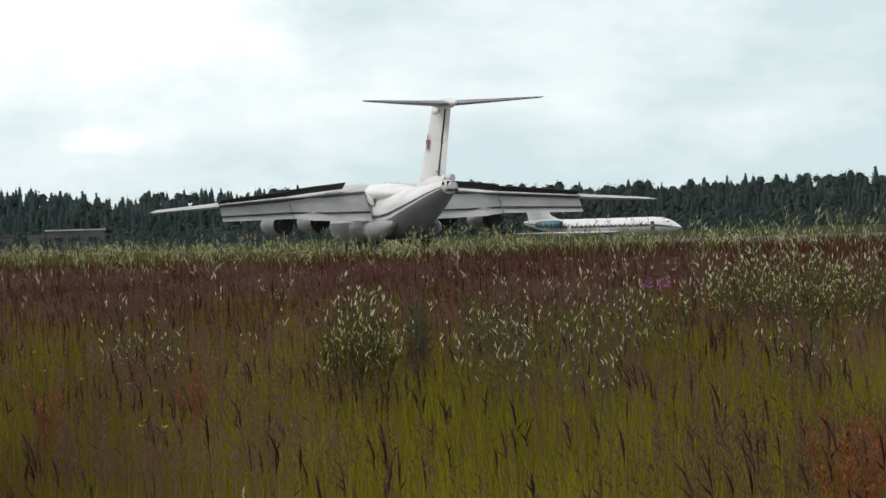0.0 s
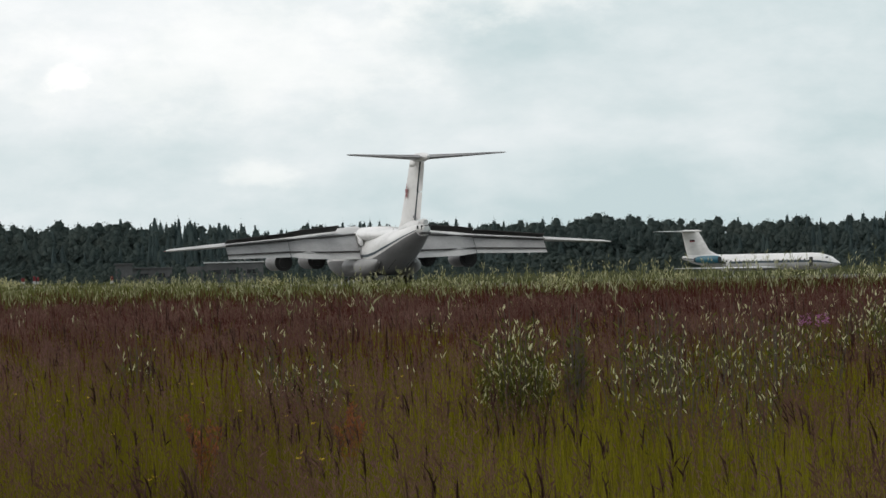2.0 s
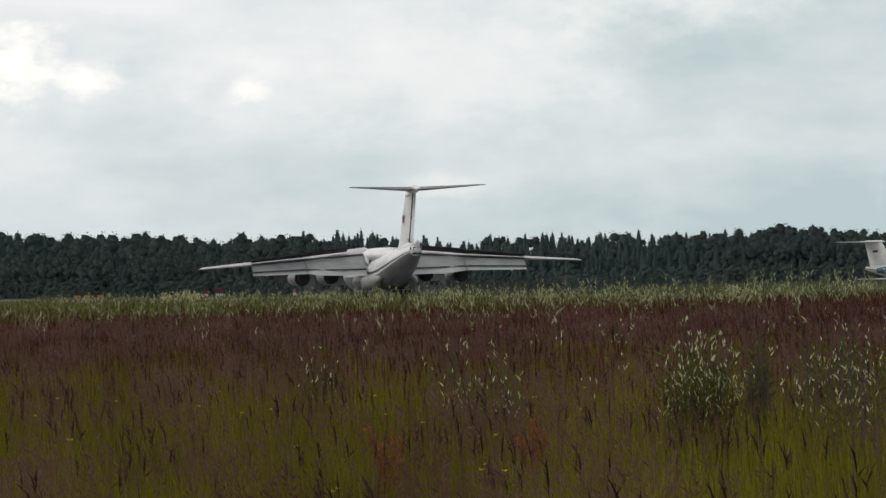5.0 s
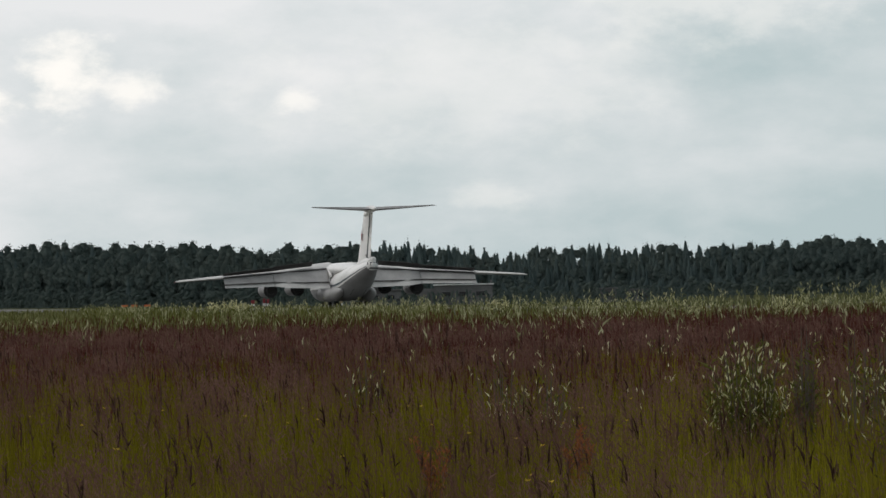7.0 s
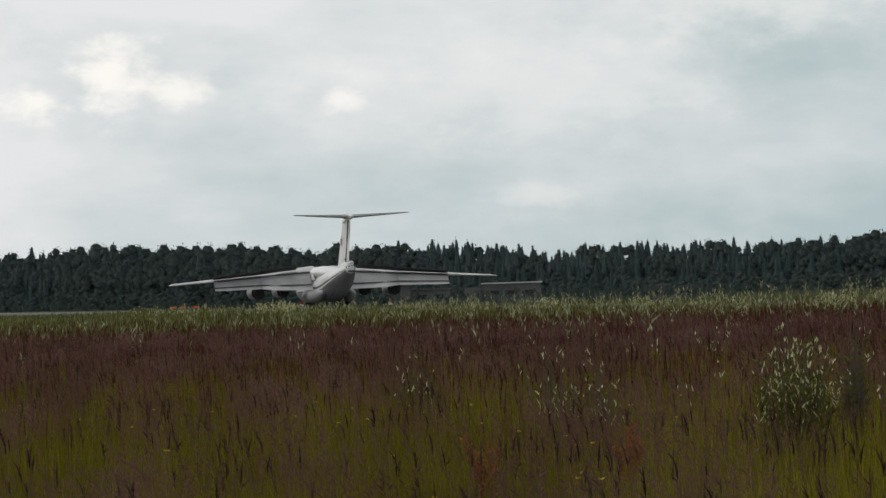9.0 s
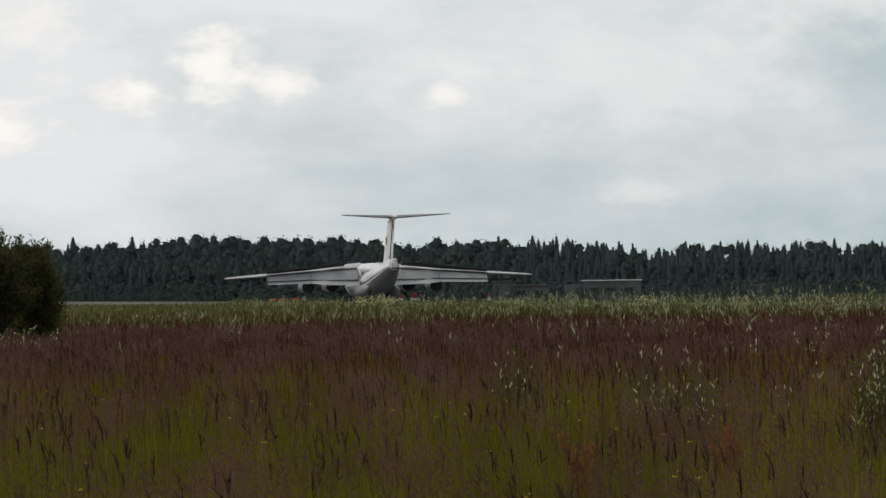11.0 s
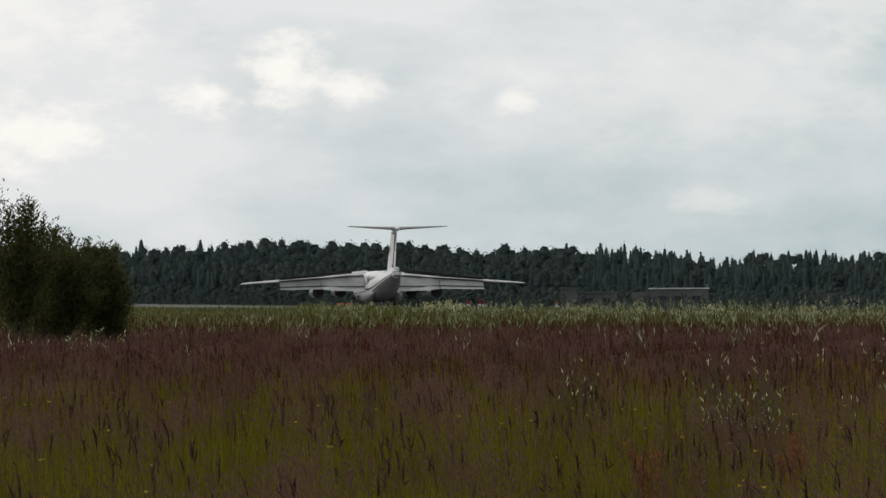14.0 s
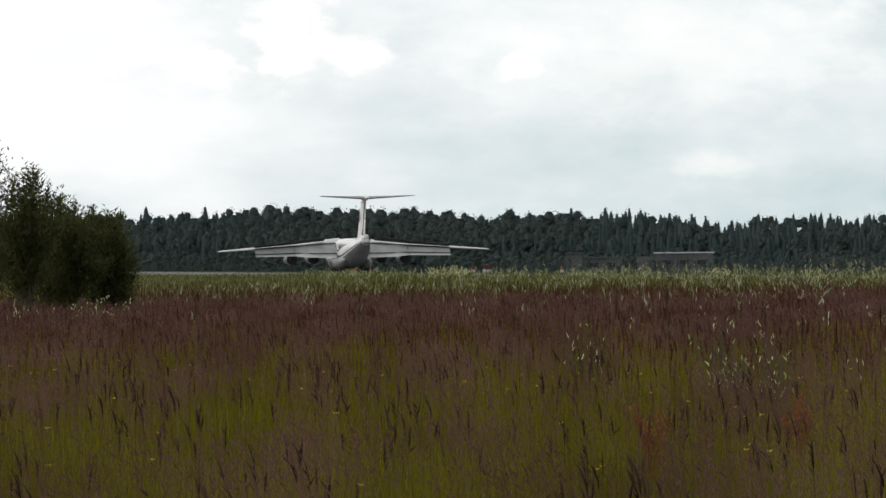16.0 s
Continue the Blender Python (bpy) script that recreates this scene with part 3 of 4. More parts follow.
# ---- the parked airliner: same axes as above, origin under its tail ----
def parked_airliner():
    jet = empty("parked_airliner", "white T-tail airliner with teal engine nacelles parked on apron", "airplane")
    n = 34.0

    def st(s):
        return n - s
    body = ((0.0, 2.55, 0.12, 0.12), (0.7, 2.6, 0.55, 0.5), (2.0, 2.8, 1.05, 1.0), (4.0, 3.0, 1.4, 1.4), (6.0, 3.05, 1.45, 1.45), (24.0, 3.05, 1.45, 1.45),
            (28.0, 3.3, 1.25, 1.25), (32.0, 3.75, 0.75, 0.8), (34.6, 4.05, 0.25, 0.3))

    def paint(i, j):
        if j in (11, 12, 35, 36):
            return 1
        return 2 if 13 <= j <= 34 else 0
    smooth(part("fuselage", loft([oval(st(s), zc, hw, hh) for s, zc, hw, hh in body], index=paint), [M["white"], M["blue"], M["wing"]], jet, "white fuselage with a dark window line and grey belly"))
    for side in (-1, 1):
        for k in range(20):
            part("cabin_window", box((0.05, 0.22, 0.28), (side * 1.44, st(6.6 + k * 0.95), 3.3), 0.02), M["glass"], jet)
        for s in (5.2, 23.5):
            part("door", box((0.06, 0.8, 1.6), (side * 1.425, st(s), 2.95), 0.04), M["dark"] if s < 10 else M["white"], jet, "open dark doorway" if s < 10 else "white cabin door")
        wing = foil_surface([(side * 1.0, st(13.0), st(19.6), 2.0, 0.5), (side * 5.0, st(16.4), st(20.6), 2.05, 0.35), (side * 14.5, st(23.4), st(25.6), 2.2, 0.14)])
        smooth(part("wing", wing, M["roof"], jet, "pale swept wing"), 50)
        part("flap_bay", box((0.7, 3.2, 0.7), (side * 4.7, st(20.6), 1.95), 0.2), M["wing"], jet, "wheel fairing behind the wing")
        pod = smooth(part("engine_nacelle", loft([oval(st(s), 3.65, r, r, 24, side * 2.35) for s, r in ((24.6, 0.55), (24.9, 0.68), (26.5, 0.74), (28.6, 0.66), (29.6, 0.55))]), M["teal"], jet, "teal blue engine nacelle"))
        smooth(part("intake", loft([oval(st(s), 3.65, r, r, 20, side * 2.35) for s, r in ((24.5, 0.5), (24.58, 0.55), (24.75, 0.3))]), M["dark"], pod, "dark engine intake"))
        smooth(part("exhaust", loft([oval(st(s), 3.65, r, r, 20, side * 2.35) for s, r in ((29.5, 0.5), (30.1, 0.42), (30.15, 0.2))]), M["dark"], pod, "dark exhaust"))
        part("pylon", box((0.9, 2.6, 0.2), (side * 1.5, st(27.2), 3.65), 0.05), M["white"], pod)
        tail = foil_surface([(side * 0.1, st(31.6), st(35.0), 8.75, 0.2), (side * 5.5, st(35.4), st(37.0), 8.8, 0.08), (side * 5.9, st(36.2), st(37.1), 8.8, 0.04)])
        smooth(part("tailplane", tail, M["roof"], jet, "pale swept tailplane"), 50)
        for dy in (-0.5, 0.5):
            wheel(jet, side * 4.7, st(19.8) + dy, 0.45, 0.3)
        part("gear_strut", tube([(side * 4.7, st(19.8), 1.9), (side * 4.7, st(19.8), 0.45)], (0.12, 0.1), 8), M["metal"], jet)
    for dx in (-0.2, 0.2):
        wheel(jet, dx, st(4.2), 0.34, 0.2)
    part("nose_strut", tube([(0, st(4.2), 1.8), (0, st(4.2), 0.34)], (0.08, 0.07), 8), M["metal"], jet)
    part("cockpit_window", box((1.7, 0.5, 0.4), (0, st(2.35), 3.55), 0.12), M["glass"], jet, "dark cockpit glazing")
    fin = smooth(part("fin", foil_surface([(4.0, st(24.0), st(33.6), 0, 0.1), (4.6, st(27.0), st(33.7), 0, 0.3), (5.3, st(28.6), st(33.9), 0, 0.28), (8.75, st(31.0), st(34.8), 0, 0.2)], True), M["white"], jet, "white swept fin with a small flag"), 50)
    for side in (-1, 1):
        for k, m in enumerate(("white", "flagblue", "red")):
            part("flag_stripe", box((0.02, 1.15, 0.2), (side * 0.2, st(32.3), 7.35 - 0.2 * k)), M["dark"] if m == "flagblue" else M[m], fin, "small flag stripe")
    smooth(part("tail_bullet", loft([oval(st(s), 8.78, r, r, 16) for s, r in ((30.2, 0.05), (31.0, 0.2), (34.0, 0.22), (36.2, 0.06))]), M["white"], jet))
    return jet


airliner = parked_airliner()
# nose to the east and a third of a right angle towards the viewer
airliner.matrix_world = pose(*polar(16.02, 960.0, -1.606), 0, 0, -(90 + 16.06 + 38))


# ---- motion of the aircraft along the runway, 133 m beside the camera ----
def motions():
    walk(cargo_jet, [(t, pose(133.0, y, 0.0)) for t, y in (
        (0.0, 487.1), (0.5, 506.5), (1.0, 525.6), (1.5, 544.4), (2.0, 563.0), (2.5, 581.3), (3.0, 599.3), (3.5, 617.0), (4.0, 634.5), (4.5, 651.6),
        (5.0, 668.4), (5.8, 694.7), (6.6, 720.2), (7.5, 747.8), (8.0, 762.7), (8.5, 777.3), (9.0, 791.5), (9.5, 805.5), (10.3, 827.3), (11.1, 848.3),
        (12.0, 871.0), (12.5, 883.3), (13.0, 895.3), (13.5, 907.2), (14.0, 918.8), (14.5, 930.2), (15.0, 941.5), (15.5, 952.6), (16.0, 963.6))])


# ---- vegetation ----
rng = np.random.default_rng(5)
BLADE = (np.array([(-.5, 0, 0), (.5, 0, 0), (-.36, 0, .55), (.36, 0, .55), (0, 0, 1)]), np.array([(0, 1, 3), (0, 3, 2), (2, 3, 4)]))
LENS = (np.array([(0, 0, 0), (.5, .12, .45), (-.5, .12, .45), (0, 0, 1)]), np.array([(0, 1, 3), (0, 3, 2)]))
_s = [(0, 0, 0)] + [(r * math.cos(2.094 * k), r * math.sin(2.094 * k), z) for z, r in ((.3, .5), (.68, .36)) for k in range(3)] + [(0, 0, 1)]
SPIKE = (np.array(_s), np.array([(0, 2, 1), (0, 3, 2), (0, 1, 3)] + [t for k in range(3) for t in ((1 + k, 1 + (k + 1) % 3, 4 + (k + 1) % 3), (1 + k, 4 + (k + 1) % 3, 4 + k))] + [(4, 5, 7), (5, 6, 7), (6, 4, 7)]))


def scatter(template, pos, height, width, lean=0.2, lean_dir=None):
    """Copies a small template to many places, with its own height, width, turn and lean; returns corners and triangles."""
    tv, tf = template
    n = len(pos)
    yaw = rng.uniform(0, 2 * math.pi, n)
    c, s = np.cos(yaw)[:, None], np.sin(yaw)[:, None]
    x, y, z = tv[:, 0][None], tv[:, 1][None], tv[:, 2][None]
    w, h = np.broadcast_to(width, n)[:, None], np.broadcast_to(height, n)[:, None]
    if lean_dir is None:
        lx, ly = rng.normal(0, lean, (2, n))
    else:
        lx, ly = lean_dir
    v = np.empty((n, len(tv), 3))
    v[:, :, 0] = pos[:, 0:1] + (x * c - y * s) * w + lx[:, None] * z * z * h
    v[:, :, 1] = pos[:, 1:2] + (x * s + y * c) * w + ly[:, None] * z * z * h
    v[:, :, 2] = pos[:, 2:3] + z * h
    tri = tf[None] + (np.arange(n) * len(tv))[:, None, None]
    return v.reshape(-1, 3), tri.reshape(-1, 3)


def heap(name, chunks, mats, label, category, kind="stuff"):
    """chunks: (corners, triangles, material index) joined into one mesh."""
    vs, fs, ms, base = [], [], [], 0
    for v, f, m in chunks:
        vs.append(v), fs.append(f + base), ms.append(np.full(len(f), m))
        base += len(v)
    return tagged(mesh_np(name, np.concatenate(vs), np.concatenate(fs), mats, np.concatenate(ms)), label, category, kind=kind)


def places(n, r0, r1, power, az0=2.6, az1=21.2):
    """Places in the field, denser towards the near side (power 1: even over the distance, 2: even over the area)."""
    u = rng.uniform(0, 1, n)
    r = (r0 ** power + u * (r1 ** power - r0 ** power)) ** (1 / power)
    a = np.radians(rng.uniform(az0, az1, n))
    p = np.stack([np.sin(a) * r, np.cos(a) * r, np.zeros(n)], 1)
    return p[p[:, 0] < 107.0]


def patch(p, size, seed):
    """A smooth value from 0 to 1 over the field, for patches of plants."""
    k = np.random.default_rng(seed)
    out = np.zeros(len(p))
    for _ in range(7):
        a, f, ph = k.uniform(0, 6.28), k.uniform(0.5, 1.9) / size, k.uniform(0, 6.28)
        out += np.sin((p[:, 0] * math.cos(a) * 1.0 + p[:, 1] * math.sin(a) * 0.45) * f * 6.28 + ph)
    return 1 / (1 + np.exp(-out * 0.9))


def dist(p):
    return np.hypot(p[:, 0], p[:, 1])


def keep(p, chance):
    return p[rng.uniform(0, 1, len(p)) < chance]


def edge(p):
    """How near a place lies to the runway's edge of the field: 1 at the edge, 0 from 45 m off."""
    return np.clip(1 - (107.0 - p[:, 0]) / 45.0, 0, 1)


def lush(p):
    """Plants stand taller in the east of the field, away from the viewer."""
    a = np.degrees(np.arctan2(p[:, 0], p[:, 1]))
    return 1 + 0.5 * np.clip((a - 13.5) / 6, 0, 1) * np.clip((dist(p) - 140) / 140, 0, 1)


def pale_near(p):
    """The pale weeds begin nearer to the viewer in the west of the field: the shift in metres."""
    return np.interp(np.degrees(np.arctan2(p[:, 0], p[:, 1])), (4, 9, 13, 16), (110, 90, 45, 20))


def meadow():
    # yellow-green blades near the viewer
    p = places(170000, 22, 180, 1.1)
    p = keep(p, 0.5 + 0.5 * patch(p, 14, 1))
    # a larger share in the brighter blade colour towards the east of the field
    east = np.clip((np.degrees(np.arctan2(p[:, 0], p[:, 1])) - 11.5) / 5, 0.08, 0.62)
    is_bright = rng.uniform(0, 1, len(p)) < east
    chunks = []
    for m, q in enumerate((p[~is_bright], p[is_bright])):
        chunks.append((*scatter(BLADE, q, rng.uniform(0.5, 0.98, len(q)), rng.uniform(0.004, 0.008, len(q)) * (0.5 + dist(q) / 55), 0.13), m))
    heap("meadow_grass", chunks, [M["blade"], M["bright_blade"]], "dense yellow-green meadow grass blades", "grass")
    # hazy mauve heads in drifts: a thin stalk with a loose tuft of fine sprays
    p = places(150000, 24, 270, 1.05)
    drift = patch(p, 7, 2) * 1.1 + patch(p, 2.2, 12) * 1.3 - 1.15
    p = keep(p, np.clip(drift * np.interp(dist(p), (24, 40, 62, 95, 140, 200, 270), (1.2, 1.0, 0.8, 0.8, 1.05, 1.2, 0.5)), 0.015, 1))
    n, r = len(p), dist(p)
    h = rng.uniform(0.75, 1.15, n)
    lx, ly = rng.normal(-0.05, 0.1, n), rng.normal(0, 0.1, n)
    chunks = [(*scatter(BLADE, p, h, rng.uniform(0.003, 0.005, n) * (0.5 + r / 60), 0, (lx, ly)), 0)]
    for i in range(8):
        u = 0.66 + 0.048 * i
        q = p + np.stack([lx * h * u * u, ly * h * u * u, h * u], 1) + rng.normal(0, 0.018, (n, 3))
        chunks.append((*scatter(LENS, q, rng.uniform(0.03, 0.075, n) * (0.7 + r / 160), rng.uniform(0.004, 0.009, n) * (0.5 + r / 55), 0, (rng.normal(-0.1, 0.45, n), rng.normal(0, 0.4, n))), 0))
    # single dark plumes, leaning with the wind, that stand in groups
    p = places(5600, 26, 170, 1.2)
    p = keep(p, np.clip(patch(p, 2.2, 8) * 1.5 - 0.55, 0, 1))
    n, r = len(p), dist(p)
    h = rng.uniform(0.85, 1.22, n)
    lx, ly = rng.normal(-0.09, 0.1, n), rng.normal(0, 0.08, n)
    chunks.append((*scatter(BLADE, p, h, 0.006 + r * 0.00007, 0, (lx, ly)), 1))
    length = rng.uniform(0.18, 0.34, n)
    top = p + np.stack([lx * h * 0.64, ly * h * 0.64, h * 0.8], 1)
    chunks.append((*scatter(SPIKE, top, length, rng.uniform(0.013, 0.025, n) * (0.8 + r / 130), 0, (lx * 2.0 + rng.normal(0, 0.06, n), ly * 2.0)), 1))
    for i in range(4):
        q = top + np.stack([lx * length * 0.1 * i, ly * length * 0.1 * i, length * 0.2 * i - 0.03], 1)
        chunks.append((*scatter(LENS, q, length * 0.34, rng.uniform(0.01, 0.018, n) * (0.7 + r / 130), 0, (lx + rng.normal(0, 0.3, n), rng.normal(0, 0.25, n))), 1))
    heap("purple_grass", chunks, [M["panicle"], M["dark_panicle"]], "drying purple-brown grass heads on thin stalks", "grass")
    # red-brown stalks further off
    p = places(115000, 75, 470, 1.25)
    p = keep(p, np.clip(np.interp(dist(p), (75, 115, 165, 200), (0.03, 0.16, 0.65, 1)) * np.interp(dist(p) + pale_near(p), (200, 330, 470), (1, 0.75, 0.1)) * (0.5 + 0.65 * patch(p, 30, 3)), 0, 1))
    n, r = len(p), dist(p)
    h = rng.uniform(0.75, 1.12, n) * lush(p)
    lx, ly = rng.normal(-0.04, 0.07, n), rng.normal(0, 0.07, n)
    chunks = [(*scatter(BLADE, p, h * 0.9, 0.008 + r * 0.00009, 0, (lx, ly)), 0)]
    top = p + np.stack([lx * h * 0.3, ly * h * 0.3, h * 0.5], 1)
    chunks.append((*scatter(LENS, top, h * 0.5, rng.uniform(0.02, 0.045, n) * (0.6 + r / 260), 0.07), 0))
    m = keep(p, 0.022)
    chunks.append((*scatter(SPIKE, m + np.array([0, 0, 0.6]), rng.uniform(0.4, 0.95, len(m)), rng.uniform(0.04, 0.07, len(m)), 0.05), 1))
    heap("sorrel_stalks", chunks, [M["sorrel"], M["dark_panicle"]], "dense dark red-brown seed stalks of weeds", "weeds")
    # pale green tall stalks towards the runway
    p = places(135000, 170, 1400, 1.15)
    p = keep(p, np.clip(np.interp(dist(p) + 160 * edge(p) + pale_near(p), (170, 280, 400, 1350), (0.02, 0.3, 1, 1)) * (0.5 + 0.7 * patch(p, 60, 4)), 0, 1))
    n, r = len(p), dist(p)
    e = edge(p)
    h = rng.uniform(0.6, 1.1, n) * (1 + 0.3 * e) * lush(p)
    # shorter along the far west of the field, where the runway shows over it
    short = 1 - 0.42 * np.clip((7.3 - np.degrees(np.arctan2(p[:, 0], p[:, 1]))) / 1.2, 0, 1) * np.clip((r - 380) / 150, 0, 1)
    h = h * short
    chunks = [(*scatter(LENS, p, h, rng.uniform(0.04, 0.085, n) * (0.5 + r / 500), 0.12), 0)]
    m = keep(p[short > 0.95], 0.5)
    chunks.append((*scatter(BLADE, m, rng.uniform(0.7, 1.1, len(m)) * (1 + 0.5 * edge(m)), 0.04 + dist(m) * 0.0001, 0.1), 1))
    # upright pale shoots that stand above the rest
    m = keep(p, np.clip(np.degrees(np.arctan2(p[:, 0], p[:, 1])) / 80, 0.08, 0.2) * (0.3 + 1.6 * patch(p, 25, 6)) * (0.3 + edge(p)) * (short > 0.95))
    k = len(m)
    reach = (rng.uniform(1.0, 1.5, k) + rng.uniform(0, 0.95, k) ** 2 * (0.4 + edge(m)) * np.clip((np.degrees(np.arctan2(m[:, 0], m[:, 1])) - 6) / 6, 0.1, 1)) * lush(m) ** 0.8
    for i in range(5):
        q = m + np.stack([rng.normal(0, 0.08, k), rng.normal(0, 0.08, k), reach - rng.uniform(0.1, 0.75, k)], 1)
        chunks.append((*scatter(LENS, q, rng.uniform(0.2, 0.4, k), rng.uniform(0.04, 0.075, k) * (0.6 + dist(m) / 700), 0.3), 2))
    chunks.append((*scatter(BLADE, m, reach, 0.02 + dist(m) * 0.00005, 0.04), 1))
    # single pale shoots scattered through the nearer meadow
    m = places(460, 70, 240, 1.3, 10.5, 21.2)
    m = keep(m, np.clip(patch(m, 12, 21) * 1.4 - 0.2, 0, 1) * np.clip((np.degrees(np.arctan2(m[:, 0], m[:, 1])) - 10) / 6, 0.15, 1))
    k = len(m)
    reach = rng.uniform(1.1, 1.5, k)
    for i in range(4):
        q = m + np.stack([rng.normal(0, 0.09, k), rng.normal(0, 0.09, k), reach - rng.uniform(0.15, 0.5, k)], 1)
        chunks.append((*scatter(LENS, q, rng.uniform(0.07, 0.14, k) * (0.75 + dist(m) / 300), rng.uniform(0.014, 0.022, k) * (0.5 + dist(m) / 150), 0.3), 3))
    chunks.append((*scatter(BLADE, m, reach, 0.012, 0.04), 1))
    heap("pale_weeds", chunks, [M["reed"], M["green_leaf"], M["pale_tip"], M["silver_leaf"]], "tall pale green weeds and young willow shoots", "weeds")


def willow_shrub(name, x, y, height, spread, shoots, label, seed, silver=0.6, group="silvery shrubs in the meadow"):
    """A shrub of upright shoots: thin stems, dark leaves low down and pale narrow leaves at the tips."""
    k = np.random.default_rng(seed)
    thing = empty(name, label, "shrub", group)
    thing.location = (x, y, 0)
    stems, lows, tips = [], [], []
    for _ in range(shoots):
        a, d = k.uniform(0, 6.28), spread * math.sqrt(k.uniform(0, 1))
        foot = np.array([math.cos(a) * d * 0.6, math.sin(a) * d * 0.6, 0])
        h = height * k.uniform(0.5, 1.0) * (1 - 0.2 * (d / spread) ** 2)
        head = np.array([math.cos(a) * d * 1.15, math.sin(a) * d * 1.15, h])
        stems.append((foot, head))
        for _ in range(30 if shoots > 40 else 14):
            lows.append(foot + (head - foot) * k.uniform(0.05, 0.92) + k.normal(0, 0.07, 3))
        for _ in range((4 if shoots > 40 else 2) + (len(stems) % 3)):
            tips.append(foot + (head - foot) * (1 - 0.5 * k.uniform(0, 1) ** 1.5) + k.normal(0, (0.07, 0.07, 0.06), 3) - np.array([0, 0, 0.08]))
    for f, h in stems[:34]:
        part("stem", tube([f, (f + h) / 2 + np.array([0, 0, 0.05]), h], (0.012, 0.009, 0.004), 4), M["bark"], thing)
    lows, tips = np.array(lows), np.array(tips)
    v, f = scatter(LENS, lows, k.uniform(0.06, 0.12, len(lows)), k.uniform(0.018, 0.036, len(lows)), 0, k.normal(0, 0.7, (2, len(lows))))
    ob = mesh_np("leaves", v, f, [M["green_leaf"]])
    ob.parent = thing
    tagged(ob, "dull green leaves", kind="stuff")
    keep_n = max(4, int(len(tips) * silver))
    tips = tips[:keep_n]
    v, f = scatter(LENS, tips, k.uniform(0.055, 0.12, len(tips)) * (0.75 + math.hypot(x, y) / 300), k.uniform(0.018, 0.029, len(tips)) * (0.5 + math.hypot(x, y) / 150), 0, k.normal(0, 0.35, (2, len(tips))))
    ob = mesh_np("tip_leaves", v, f, [M["silver_leaf"]])
    ob.parent = thing
    tagged(ob, "pale silvery leaves at the shoot tips", kind="stuff")
    return thing


def fireweed(az, r, seed):
    k = np.random.default_rng(seed)
    thing = empty("fireweed", "fireweed plant with a pink flower spike among meadow grass", "flower", "flowering fireweed")
    x, y, _ = polar(az, r)
    thing.location = (x, y, 0)
    h = k.uniform(1.2, 1.4)
    part("stem", tube([(0, 0, 0), (0.02, 0, h * 0.6), (0.0, 0, h)], (0.008, 0.006, 0.003), 5), M["green_leaf"], thing)
    n = 46
    p = np.stack([k.normal(0, 0.045, n), k.normal(0, 0.045, n), k.uniform(h - 0.26, h, n)], 1)
    v, f = scatter(LENS, p, k.uniform(0.025, 0.045, n), k.uniform(0.02, 0.035, n), 0.6)
    ob = mesh_np("flower_spike", v, f, [M["pink"]])
    ob.parent = thing
    tagged(ob, "pink petals", kind="stuff")
    p = np.stack([k.normal(0, 0.05, 40), k.normal(0, 0.05, 40), k.uniform(0.3, h - 0.3, 40)], 1)
    v, f = scatter(LENS, p, 0.12, 0.025, 0, k.normal(0, 0.8, (2, 40)))
    ob = mesh_np("leaves", v, f, [M["green_leaf"]])
    ob.parent = thing
    tagged(ob, "narrow green leaves", kind="stuff")


meadow()
# azimuth, distance, height, spread, shoots, share of pale tips
for i, (az, r, h, w, n, s) in enumerate((
        (14.2, 76, 2.2, 0.56, 64, 1.0), (14.8, 77, 2.35, 0.17, 32, 0.03), (15.35, 80, 2.0, 0.5, 18, 0.9), (15.75, 84, 2.12, 0.42, 26, 0.9),
        (16.1, 80, 1.9, 0.6, 18, 0.9), (16.55, 88, 2.15, 0.5, 26, 0.9), (16.95, 84, 2.0, 0.6, 22, 0.9), (17.4, 92, 2.0, 0.6, 20, 0.9),
        (18.35, 108, 2.5, 0.85, 56, 0.98), (18.95, 105, 2.45, 0.95, 64, 0.98), (19.65, 108, 2.45, 1.0, 60, 0.95), (17.85, 120, 1.9, 0.5, 20, 0.9),
        (10.15, 98, 1.75, 0.5, 12, 0.9), (11.6, 88, 1.85, 0.4, 16, 0.9), (12.05, 84, 1.75, 0.42, 18, 0.9), (13.3, 150, 1.6, 0.4, 10, 0.9), (15.9, 68, 1.65, 0.6, 16, 0.7),
        (16.8, 66, 1.55, 0.6, 14, 0.7), (18.95, 72, 1.65, 0.6, 30, 0.6), (12.9, 38, 0.95, 0.16, 5, 0.9),
        (4.3, 196, 1.6, 0.9, 20, 0.9), (4.9, 202, 1.7, 0.9, 22, 0.9), (5.3, 205, 1.5, 0.7, 16, 0.9))):
    x, y, _ = polar(az, r)
    willow_shrub("willow_shrub", x, y, h, w, n, "low silvery-green willow shrub standing in the meadow" if s > 0.3 else "low brown-green shrub beside a silvery one", 40 + i, s)
# tall pale clumps at the edge towards the runway
for i, (az, r, h, w, n) in enumerate(((14.66, 330, 2.1, 1.3, 70), (15.9, 390, 1.9, 1.1, 50), (13.6, 350, 1.75, 1.0, 40), (17.2, 345, 2.1, 1.4, 70), (18.1, 300, 2.2, 1.4, 80),
                                      (18.9, 280, 2.0, 1.2, 60), (12.6, 460, 1.8, 1.0, 36), (11.6, 500, 1.9, 1.2, 44), (8.7, 640, 2.05, 2.6, 110), (10.2, 560, 1.5, 1.1, 40))):
    x, y, _ = polar(az, r)
    willow_shrub("tall_willow_clump", x, y, h, w, n, "tall clump of pale-tipped shoots near the runway", 80 + i, 0.9, "pale clumps by the runway")
